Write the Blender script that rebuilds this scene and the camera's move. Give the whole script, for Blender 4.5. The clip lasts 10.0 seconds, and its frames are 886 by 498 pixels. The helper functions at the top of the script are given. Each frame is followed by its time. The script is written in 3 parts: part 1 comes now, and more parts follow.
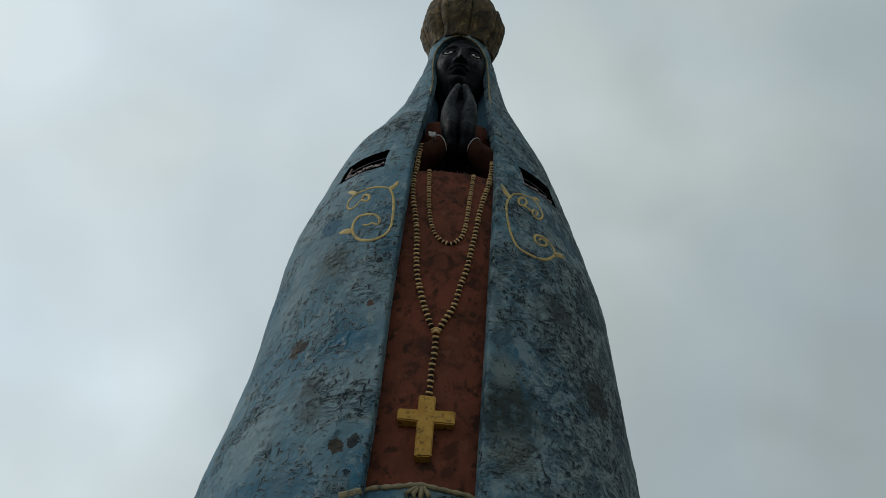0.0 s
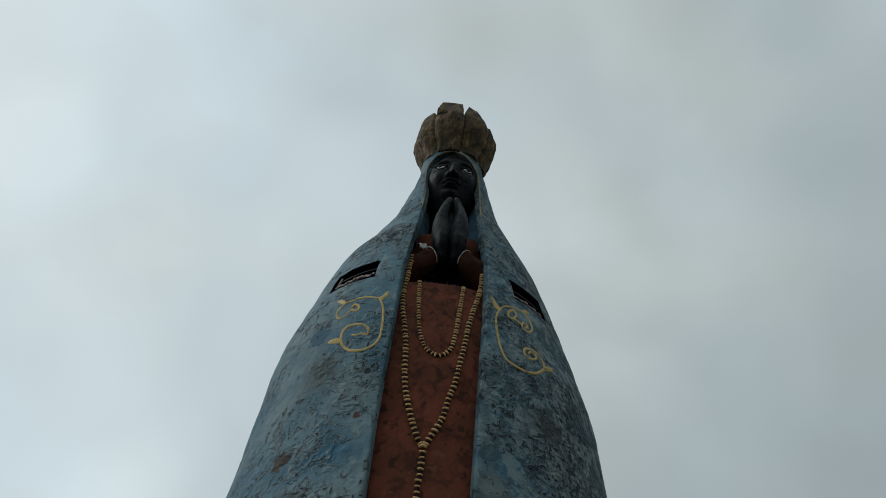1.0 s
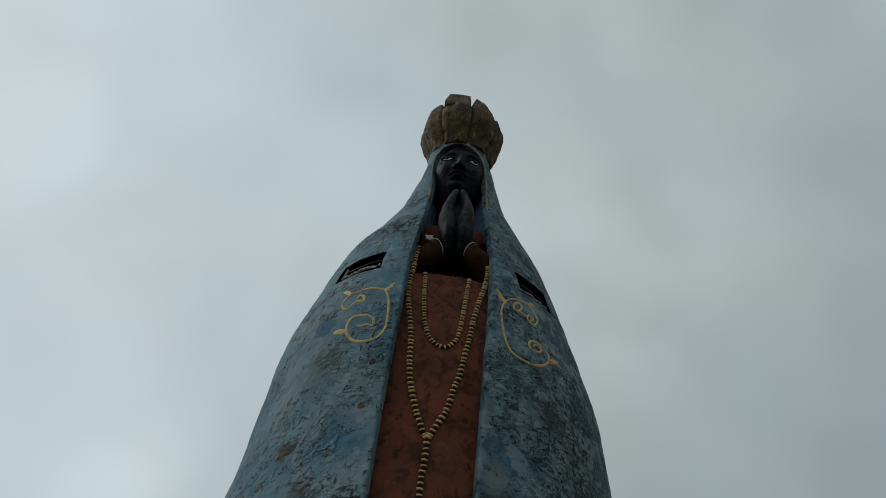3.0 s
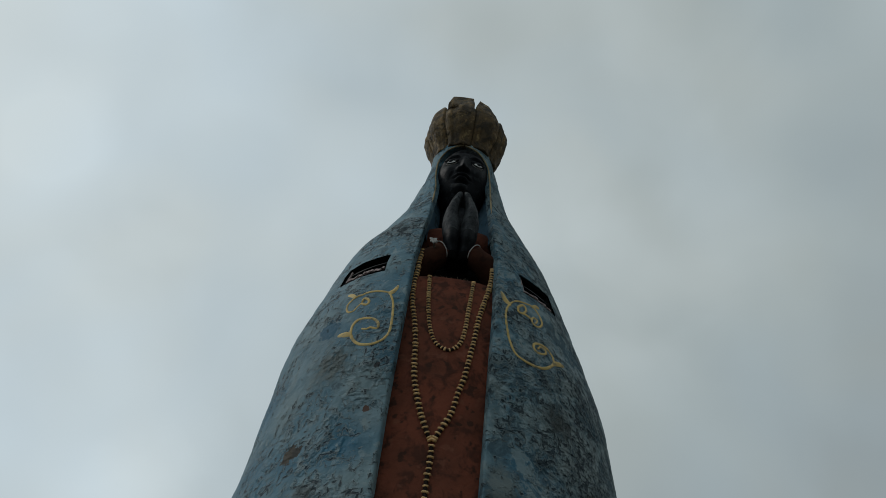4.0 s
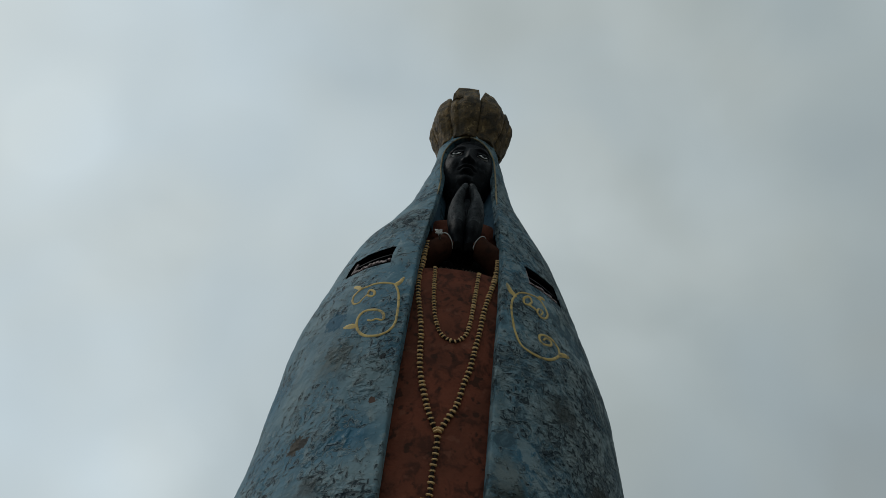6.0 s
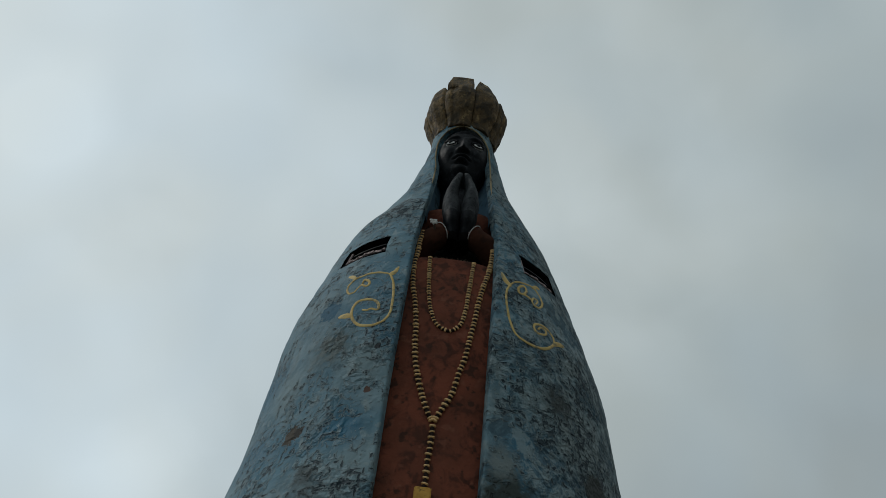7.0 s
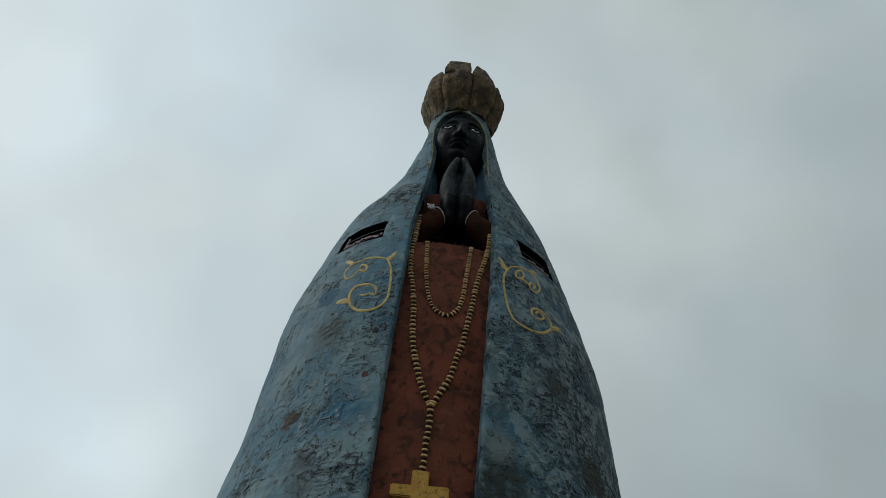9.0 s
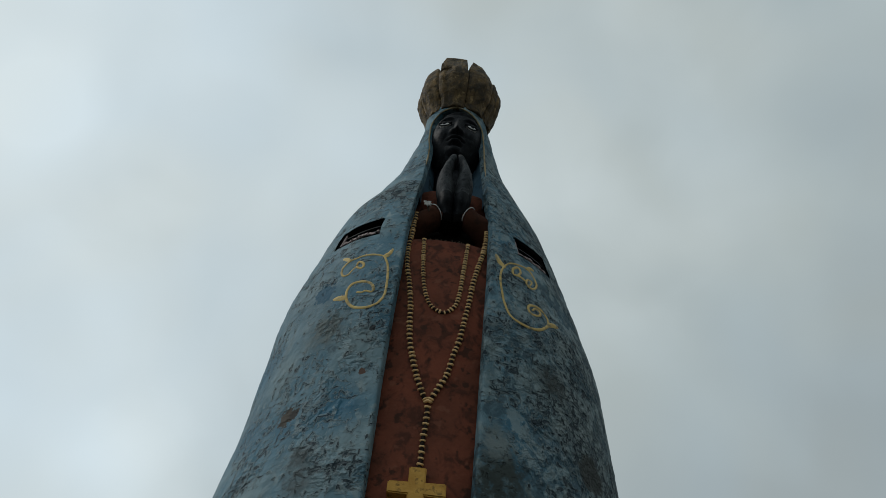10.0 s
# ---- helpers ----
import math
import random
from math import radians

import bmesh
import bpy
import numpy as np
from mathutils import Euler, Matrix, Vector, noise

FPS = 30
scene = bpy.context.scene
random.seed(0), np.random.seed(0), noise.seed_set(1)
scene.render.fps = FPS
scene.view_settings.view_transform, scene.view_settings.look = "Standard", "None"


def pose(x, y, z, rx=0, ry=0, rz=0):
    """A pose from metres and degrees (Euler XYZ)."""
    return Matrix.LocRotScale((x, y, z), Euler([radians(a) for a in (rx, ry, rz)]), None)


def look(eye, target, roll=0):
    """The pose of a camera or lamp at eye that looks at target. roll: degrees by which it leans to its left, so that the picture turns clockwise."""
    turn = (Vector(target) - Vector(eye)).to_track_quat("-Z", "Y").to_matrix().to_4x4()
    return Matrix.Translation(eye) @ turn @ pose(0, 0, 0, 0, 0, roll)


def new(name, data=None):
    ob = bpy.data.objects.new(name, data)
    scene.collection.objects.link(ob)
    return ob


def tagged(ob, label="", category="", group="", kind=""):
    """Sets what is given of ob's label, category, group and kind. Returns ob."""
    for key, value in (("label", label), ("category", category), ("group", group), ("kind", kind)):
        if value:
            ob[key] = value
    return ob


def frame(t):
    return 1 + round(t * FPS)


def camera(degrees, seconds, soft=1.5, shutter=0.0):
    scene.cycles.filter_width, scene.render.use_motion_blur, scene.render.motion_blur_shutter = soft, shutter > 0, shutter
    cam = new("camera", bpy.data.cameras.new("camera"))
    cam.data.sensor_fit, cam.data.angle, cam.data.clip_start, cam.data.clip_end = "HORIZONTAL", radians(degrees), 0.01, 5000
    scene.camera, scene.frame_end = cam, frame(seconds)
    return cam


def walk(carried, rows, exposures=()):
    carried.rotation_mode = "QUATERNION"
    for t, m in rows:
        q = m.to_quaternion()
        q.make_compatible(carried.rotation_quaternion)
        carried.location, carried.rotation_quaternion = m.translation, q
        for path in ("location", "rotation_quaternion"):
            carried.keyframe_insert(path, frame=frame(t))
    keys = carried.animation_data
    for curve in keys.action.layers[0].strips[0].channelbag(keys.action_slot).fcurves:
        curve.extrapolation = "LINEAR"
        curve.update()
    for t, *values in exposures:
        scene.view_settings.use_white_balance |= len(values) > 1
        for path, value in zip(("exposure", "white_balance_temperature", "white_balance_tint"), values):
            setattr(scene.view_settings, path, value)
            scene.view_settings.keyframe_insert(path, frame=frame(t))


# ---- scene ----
cam = camera(57.0, 10.0, soft=0.65)
# seconds, yaw, pitch, roll of a hand-held camera that stands on one spot
TURNS = [
    (0.0, 0.00, 34.98, 4.37), (0.1, 0.06, 36.34, 4.62), (0.2, 0.11, 37.39, 4.86), (0.3, 0.15, 38.49, 5.07), (0.4, 0.18, 39.28, 5.26),
    (0.5, 0.20, 40.11, 5.39), (0.6, 0.19, 40.77, 5.41), (0.7, 0.15, 41.36, 5.41), (0.8, 0.09, 41.92, 5.41), (0.9, 0.02, 42.44, 5.41), (1.0, -0.06, 42.82, 5.41), (1.5, -0.53, 42.77, 5.49),
    (2.0, -0.28, 42.35, 5.84), (2.5, 0.13, 42.16, 6.18), (4.0, 0.85, 42.36, 6.34), (4.5, 1.09, 42.21, 6.47),
    (5.0, 1.38, 42.10, 6.59), (5.5, 1.44, 41.94, 6.63), (7.0, 0.68, 41.04, 6.01), (7.5, 0.59, 40.52, 5.96),
    (8.0, 0.47, 40.11, 5.75), (8.5, 0.37, 39.99, 5.63), (9.0, 0.30, 40.00, 5.60), (9.5, 0.23, 39.92, 5.52),
    (10.0, -0.02, 39.81, 5.29)]
EYE = (0.0, 0.0, 1.6)
walk(cam, [(t, pose(*EYE, 0, 0, yaw) @ pose(0, 0, 0, 90 + pitch) @ pose(0, 0, 0, 0, 0, roll)) for t, yaw, pitch, roll in TURNS],
     exposures=[(0.0, 0.04), (0.5, -0.03), (1.0, 0.02), (1.5, -0.16), (2.0, -0.07), (2.5, -0.15), (4.0, -0.15), (5.5, -0.16), (7.0, -0.07), (7.5, -0.11), (8.0, 0.03), (10.0, 0.04)])

# ---------------------------------------------------------------- node helpers


class Nodes:
    """A small builder for node trees."""

    def __init__(self, tree):
        self.tree = tree
        tree.nodes.clear()

    def add(self, kind, **values):
        node = self.tree.nodes.new(kind)
        for key, value in values.items():
            if isinstance(value, bpy.types.NodeSocket):
                self.tree.links.new(value, node.inputs[key])
            else:
                node.inputs[key].default_value = value
        return node

    def link(self, a, b):
        self.tree.links.new(a, b)

    def noise(self, vec, scale, detail=4.0, rough=0.55, distort=0.0):
        n = self.add("ShaderNodeTexNoise", Scale=scale, Detail=detail, Roughness=rough, Distortion=distort)
        self.link(vec, n.inputs["Vector"])
        return n.outputs["Fac"]

    def ramp(self, fac, *stops):
        n = self.tree.nodes.new("ShaderNodeValToRGB")
        self.link(fac, n.inputs["Fac"])
        while len(n.color_ramp.elements) < len(stops):
            n.color_ramp.elements.new(1.0)
        for e, (at, c) in zip(n.color_ramp.elements, stops):
            e.position = at
            e.color = (c, c, c, 1) if isinstance(c, (int, float)) else (*c, 1)
        return n.outputs["Color"]

    def mix(self, fac, a, b, blend="MIX"):
        n = self.tree.nodes.new("ShaderNodeMix")
        n.data_type, n.blend_type = "RGBA", blend
        for socket, value in ((n.inputs[0], fac), (n.inputs[6], a), (n.inputs[7], b)):
            if isinstance(value, bpy.types.NodeSocket):
                self.link(value, socket)
            else:
                socket.default_value = value if isinstance(value, (int, float)) else (*value, 1)
        return n.outputs[2]

    def calc(self, op, a, b=0.0, clamp=False):
        n = self.tree.nodes.new("ShaderNodeMath")
        n.operation, n.use_clamp = op, clamp
        for socket, value in zip(n.inputs, (a, b)):
            if isinstance(value, bpy.types.NodeSocket):
                self.link(value, socket)
            else:
                socket.default_value = value
        return n.outputs[0]

    def place(self, vec, scale=(1, 1, 1), shift=(0, 0, 0), turn=(0, 0, 0)):
        n = self.tree.nodes.new("ShaderNodeMapping")
        self.link(vec, n.inputs["Vector"])
        n.inputs["Location"].default_value, n.inputs["Scale"].default_value = shift, scale
        n.inputs["Rotation"].default_value = turn
        return n.outputs["Vector"]

    def near(self, vec, point, radius, wobble, amount=0.6):
        """1 round a point, 0 beyond the radius, with a ragged border, or a soft one where amount is small."""
        n = self.tree.nodes.new("ShaderNodeVectorMath")
        n.operation = "DISTANCE"
        self.link(vec, n.inputs[0])
        n.inputs[1].default_value = point
        d = self.calc("ADD", self.calc("DIVIDE", n.outputs["Value"], radius), self.calc("MULTIPLY", self.calc("SUBTRACT", wobble, 0.5), amount * 2))
        return self.ramp(d, (0.86, 1.0), (1.0, 0.0)) if amount > 0.5 else self.ramp(d, (0.35, 1.0), (1.0, 0.0))


def material(name):
    m = bpy.data.materials.new(name)
    m.use_nodes = True
    g = Nodes(m.node_tree)
    vec = g.tree.nodes.new("ShaderNodeTexCoord").outputs["Object"]
    return m, g, vec


def finish(g, color, rough, height=None, strength=0.5, distance=0.02, metal=0.0, spec=0.3):
    p = g.add("ShaderNodeBsdfPrincipled", **{"Base Color": color if isinstance(color, bpy.types.NodeSocket) else (*color, 1),
                                             "Roughness": rough, "Metallic": metal, "Specular IOR Level": spec})
    if height is not None:
        b = g.add("ShaderNodeBump", Strength=strength, Distance=distance, Height=height)
        g.link(b.outputs["Normal"], p.inputs["Normal"])
    out = g.tree.nodes.new("ShaderNodeOutputMaterial")
    g.link(p.outputs["BSDF"], out.inputs["Surface"])


# ---------------------------------------------------------------- world and sun
SUN_FROM = Vector((-0.80, 0.25, 0.75)).normalized()
world = bpy.data.worlds.new("overcast_sky")
scene.world = world
world.use_nodes = True
g = Nodes(world.node_tree)
ray = g.tree.nodes.new("ShaderNodeTexCoord").outputs["Generated"]
clear = g.tree.nodes.new("ShaderNodeTexSky")
clear.sky_type, clear.sun_disc = "NISHITA", False
clear.sun_elevation, clear.sun_rotation = math.asin(SUN_FROM.z), math.atan2(SUN_FROM.x, SUN_FROM.y)
side = g.tree.nodes.new("ShaderNodeVectorMath")
side.operation = "DOT_PRODUCT"
g.link(ray, side.inputs[0])
side.inputs[1].default_value = Vector((-0.84, 0.05, 0.62)).normalized()
# centres, spreads and weights of the brighter and greyer clouds
LOBES = [((-0.335, 0.863, 0.378), 0.13, 0.13), ((-0.453, 0.626, 0.634), 0.12, 0.07), ((-0.378, 0.696, 0.611), 0.10, -0.08), ((-0.455, 0.598, 0.660), 0.09, 0.10), ((0.215, 0.713, 0.667), 0.16, -0.04), ((-0.125, 0.680, 0.722), 0.10, 0.06), ((-0.326, 0.863, 0.385), 0.12, 0.06)]
bulk = g.noise(g.place(ray, (1.0, 1.0, 1.0), (0.31, 0.12, 0.4)), 2.6, 2.5, 0.45, 0.3)
wisp = g.noise(g.place(ray, (1.0, 1.0, 1.0), (2.3, 0.7, 1.4)), 6.0, 3.0, 0.45, 0.3)
thick = g.calc("ADD", g.calc("MULTIPLY", side.outputs["Value"], 0.55),
               g.calc("ADD", g.calc("MULTIPLY", g.calc("SUBTRACT", bulk, 0.5), 0.65), g.calc("MULTIPLY", g.calc("SUBTRACT", wisp, 0.5), 0.22)))
axes = g.tree.nodes.new("ShaderNodeSeparateXYZ")
g.link(ray, axes.inputs[0])
low = g.calc("MULTIPLY", g.calc("MULTIPLY", axes.outputs["X"], g.calc("SUBTRACT", 0.7, axes.outputs["Z"])), -0.7)
thick = g.calc("ADD", thick, low)
for lobe, spread, amount in LOBES:
    d = g.tree.nodes.new("ShaderNodeVectorMath")
    d.operation = "DISTANCE"
    g.link(ray, d.inputs[0])
    d.inputs[1].default_value = Vector(lobe).normalized()
    ragged = g.calc("ADD", g.calc("DIVIDE", d.outputs["Value"], spread), g.calc("MULTIPLY", g.calc("SUBTRACT", wisp, 0.5), 1.6))
    soft_edge = g.tree.nodes.new("ShaderNodeMapRange")
    soft_edge.interpolation_type = "SMOOTHERSTEP"
    g.link(ragged, soft_edge.inputs["Value"])
    soft_edge.inputs["From Min"].default_value, soft_edge.inputs["From Max"].default_value = 1.0, 0.1
    thick = g.calc("ADD", thick, g.calc("MULTIPLY", soft_edge.outputs["Result"], amount))
cloud = g.ramp(g.calc("ADD", thick, 0.335), (0.10, (0.28, 0.315, 0.315)), (0.42, (0.42, 0.48, 0.48)), (0.62, (0.54, 0.615, 0.63)), (0.92, (0.69, 0.78, 0.805)))
hue = g.noise(g.place(ray, (1.0, 1.0, 1.0), (5.1, 3.3, 0.2)), 3.0, 2.0, 0.5, 0.3)
cloud = g.mix(1.0, cloud, g.mix(g.ramp(hue, (0.38, 0.0), (0.62, 1.0)), (1.012, 1.0, 0.975), (0.97, 1.0, 1.03)), "MULTIPLY")
dim = g.mix(1.0, clear.outputs["Color"], (0.10, 0.10, 0.10), "MULTIPLY")
total = g.mix(0.10, cloud, dim)
back = g.add("ShaderNodeBackground", Color=total, Strength=1.0)
out = g.tree.nodes.new("ShaderNodeOutputWorld")
g.link(back.outputs["Background"], out.inputs["Surface"])

sun_data = bpy.data.lights.new("sun", "SUN")
sun_data.energy, sun_data.angle, sun_data.color = 0.75, radians(16), (1.0, 0.96, 0.9)
sun = new("sun", sun_data)
sun.matrix_world = look(SUN_FROM * 60, (0, 0, 0))

# ---------------------------------------------------------------- materials


def make_blue_plaster():
    m, g, vec = material("weathered_blue_plaster")
    big = g.noise(g.place(vec, (1, 1, 0.7)), 0.8, 3.0, 0.5, 0.2)
    mid = g.noise(g.place(vec, (1, 1, 0.8)), 2.2, 4.0, 0.55, 0.3)
    fine = g.noise(vec, 9.0, 4.0, 0.6, 0.2)
    grit = g.noise(vec, 34.0, 3.0, 0.6)
    wob = g.noise(vec, 13.0, 5.0, 0.68)
    sep = g.tree.nodes.new("ShaderNodeSeparateXYZ")
    g.link(vec, sep.inputs[0])
    weather = g.calc("MULTIPLY", g.calc("ADD", sep.outputs["X"], 0.1), 0.065)
    paint = g.mix(g.ramp(big, (0.38, 0.0), (0.60, 1.0)), (0.064, 0.158, 0.212), (0.098, 0.184, 0.226))
    # rubbed, chalky paint
    paint = g.mix(g.ramp(mid, (0.44, 0.0), (0.66, 0.75)), paint, (0.170, 0.244, 0.264))
    # patches of fresher, deeper blue
    paint = g.mix(g.ramp(g.noise(g.place(vec, (1, 1, 1.3)), 1.3, 5.0, 0.6, 0.3), (0.50, 0.0), (0.66, 0.75)), paint, (0.026, 0.106, 0.162))
    cloudy = g.noise(g.place(vec, shift=(4, 8, 1)), 3.0, 5.0, 0.6, 0.4)
    for point, radius, color in FADES:
        paint = g.mix(g.calc("MULTIPLY", g.near(vec, point, radius * 1.5, cloudy, 0.45), 0.68), paint, color)
    # runs of rain down the wall
    rain = g.noise(g.place(vec, (1.0, 1.0, 0.10)), 4.5, 3.0, 0.5)
    paint = g.mix(g.ramp(rain, (0.54, 0.0), (0.70, 0.35)), paint, (0.070, 0.100, 0.108))
    # thin lichen and grime, heavier on the weather side
    grow = g.calc("ADD", g.noise(vec, 1.5, 6.0, 0.66, 0.3), weather)
    lichen = g.ramp(grow, (0.54, 0.0), (0.74, 0.55))
    paint = g.mix(lichen, paint, g.mix(g.ramp(fine, (0.40, 0.0), (0.60, 1.0)), (0.085, 0.106, 0.102), (0.245, 0.275, 0.256)))
    moss = g.ramp(g.noise(g.place(vec, shift=(9, 4, 2)), 1.3, 5.0, 0.65, 0.3), (0.56, 0.0), (0.74, 0.4))
    paint = g.mix(moss, paint, (0.098, 0.114, 0.096))
    flock = g.calc("ADD", g.noise(g.place(vec, shift=(1, 2, 5)), 1.5, 4.0, 0.6, 0.3), g.calc("MULTIPLY", weather, 0.10))
    for point, radius in FLOCKS:
        flock = g.calc("ADD", flock, g.calc("MULTIPLY", g.near(vec, point, radius, wob, 0.0), 0.08))
    # mottled weathering, stronger on the weather side
    mottle = g.noise(g.place(vec, (1, 1, 0.85), (3, 5, 2)), 4.2, 6.0, 0.68, 0.6)
    sooty = g.ramp(g.calc("ADD", mottle, g.calc("MULTIPLY", weather, 0.75)), (0.548, 0.0), (0.615, 0.72))
    paint = g.mix(sooty, paint, (0.026, 0.054, 0.070))
    bleached = g.ramp(g.calc("SUBTRACT", mottle, g.calc("MULTIPLY", weather, 0.55)), (0.385, 0.60), (0.45, 0.0))
    paint = g.mix(bleached, paint, (0.235, 0.290, 0.288))
    # the dragged plaster: strokes that cross each other, dark in the hollows, pale on the ridges
    stroke1 = g.noise(g.place(vec, (1.0, 1.0, 0.45), (8, 3, 1), (0, 0.80, 0)), 5.0, 3.0, 0.52, 0.9)
    stroke2 = g.noise(g.place(vec, (0.5, 1.0, 1.3), (2, 6, 4), (0, -0.35, 0)), 6.0, 3.0, 0.52, 0.9)
    drag = g.calc("ADD", g.calc("MULTIPLY", stroke1, 0.5), g.calc("MULTIPLY", stroke2, 0.5))
    worked = g.ramp(g.calc("ADD", g.calc("MULTIPLY", flock, 0.5), g.calc("MULTIPLY", grow, 0.5)), (0.50, 0.06), (0.64, 1.0))
    paint = g.mix(g.calc("MULTIPLY", g.ramp(drag, (0.38, 0.70), (0.47, 0.0)), worked), paint, (0.028, 0.058, 0.078))
    paint = g.mix(g.calc("MULTIPLY", g.ramp(drag, (0.53, 0.0), (0.63, 0.60)), worked), paint, (0.235, 0.290, 0.288))
    # pits, which stand in clusters: dark inside, a painted highlight along the lip
    push = g.calc("MULTIPLY", g.calc("SUBTRACT", flock, 0.5), 0.45)
    dash = g.calc("ADD", g.noise(g.place(vec, (1.0, 1.0, 0.55), (3, 1, 7), (0, 0.55, 0)), 15.0, 3.0, 0.55, 0.4), push)
    dash2 = g.calc("ADD", g.noise(g.place(vec, (0.55, 1.0, 1.4), (6, 2, 3), (0, -0.3, 0)), 13.0, 3.0, 0.55, 0.4), push)
    both = g.calc("MAXIMUM", dash, dash2)
    lip = g.ramp(both, (0.578, 0.0), (0.628, 0.75), (0.656, 0.0))
    paint = g.mix(lip, paint, (0.215, 0.270, 0.275))
    dirt = g.ramp(both, (0.648, 0.0), (0.690, 1.0))
    paint = g.mix(g.calc("MULTIPLY", dirt, 0.9), paint, (0.016, 0.030, 0.038))
    for point, radius, color, soft in SPOTS:
        cover = g.near(vec, point, radius, wob, soft)
        if soft < 0.6:
            cover = g.calc("MULTIPLY", cover, g.ramp(g.calc("ADD", fine, g.calc("MULTIPLY", cover, 0.12)), (0.42, 0.25), (0.62, 0.95)))
        paint = g.mix(cover, paint, color)
    bump = g.calc("ADD", g.calc("MULTIPLY", g.calc("MULTIPLY", drag, worked), 1.7), g.calc("ADD", g.calc("MULTIPLY", fine, 0.14), g.calc("MULTIPLY", mid, 0.5)))
    bump = g.calc("ADD", g.calc("SUBTRACT", bump, g.calc("MULTIPLY", dirt, 0.35)), g.calc("ADD", g.calc("MULTIPLY", lip, 0.12), g.calc("MULTIPLY", grit, 0.05)))
    finish(g, paint, 0.76, bump, 1.0, 0.105, spec=0.26)
    return m


def make_red_plaster():
    m, g, vec = material("worn_red_plaster")
    big = g.noise(vec, 1.6, 4.0, 0.6, 0.4)
    mid = g.noise(g.place(vec, (1, 1, 0.8)), 6.0, 5.0, 0.65, 0.4)
    fine = g.noise(vec, 15.0, 4.0, 0.6)
    c = g.mix(g.ramp(big, (0.38, 0.0), (0.62, 1.0)), (0.135, 0.046, 0.028), (0.200, 0.060, 0.035))
    c = g.mix(g.ramp(mid, (0.50, 0.0), (0.62, 0.85)), c, (0.066, 0.026, 0.018))
    c = g.mix(g.ramp(g.noise(vec, 7.0, 3.0, 0.5), (0.60, 0.0), (0.66, 0.8)), c, (0.036, 0.020, 0.015))
    c = g.mix(g.ramp(g.noise(g.place(vec, (1, 1, 1), (5, 5, 5)), 6.0, 3.0, 0.5), (0.62, 0.0), (0.69, 0.5)), c, (0.23, 0.088, 0.056))
    c = g.mix(g.calc("MULTIPLY", fine, 0.35), c, (0.045, 0.02, 0.013))
    # shade of the hollow below the wrists, painted into the red
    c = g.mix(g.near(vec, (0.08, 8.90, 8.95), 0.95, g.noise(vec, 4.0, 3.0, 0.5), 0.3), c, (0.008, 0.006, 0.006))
    finish(g, c, 0.85, g.calc("ADD", mid, g.calc("MULTIPLY", fine, 0.5)), 0.7, 0.03, spec=0.08)
    return m


def make_simple(name, a, b, scale, rough, strength=0.4, distance=0.01, spec=0.15, metal=0.0, speck=None):
    m, g, vec = material(name)
    n = g.noise(vec, scale, 5.0, 0.6, 0.3)
    fine = g.noise(vec, scale * 5, 4.0, 0.6)
    c = g.mix(g.ramp(n, (0.36, 0.0), (0.64, 1.0)), a, b)
    if speck:
        c = g.mix(g.ramp(g.noise(g.place(vec, shift=(4, 2, 9)), scale * 2.2, 4.0, 0.6, 0.4), (0.54, 0.0), (0.66, 0.9)), c, speck)
    c = g.mix(g.calc("MULTIPLY", fine, 0.25), c, tuple(x * 0.4 for x in a))
    finish(g, c, rough, g.calc("ADD", n, g.calc("MULTIPLY", fine, 0.5)), strength, distance, metal, spec)
    return m


def make_crown():
    m, g, vec = material("stained_gilt_crown")
    big = g.noise(vec, 3.4, 5.0, 0.62, 0.5)
    run = g.noise(g.place(vec, (1, 1, 0.28)), 7.0, 5.0, 0.62, 0.3)
    mid = g.noise(g.place(vec, shift=(2, 7, 1)), 6.5, 5.0, 0.65, 0.5)
    fine = g.noise(vec, 22.0, 4.0, 0.6)
    c = g.mix(g.ramp(big, (0.36, 0.0), (0.62, 1.0)), (0.058, 0.038, 0.015), (0.165, 0.104, 0.040))
    c = g.mix(g.ramp(run, (0.52, 0.0), (0.66, 0.8)), c, (0.300, 0.180, 0.066))
    c = g.mix(g.ramp(mid, (0.50, 0.0), (0.61, 0.80)), c, (0.024, 0.019, 0.011))
    c = g.mix(g.ramp(g.noise(g.place(vec, shift=(7, 1, 3)), 2.2, 4.0, 0.6, 0.6), (0.49, 0.0), (0.62, 0.55)), c, (0.034, 0.026, 0.014))
    c = g.mix(g.ramp(mid, (0.32, 0.8), (0.43, 0.0)), c, (0.380, 0.265, 0.120))
    c = g.mix(g.ramp(run, (0.34, 0.75), (0.44, 0.0)), c, (0.020, 0.015, 0.010))
    c = g.mix(g.calc("MULTIPLY", fine, 0.4), c, (0.05, 0.034, 0.017))
    finish(g, c, 0.75, g.calc("ADD", g.calc("ADD", mid, run), g.calc("MULTIPLY", fine, 0.4)), 1.0, 0.05)
    return m


# bare and dark spots on the mantle: place, radius, colour
SPOTS, FLOCKS, FADES = [], [], []


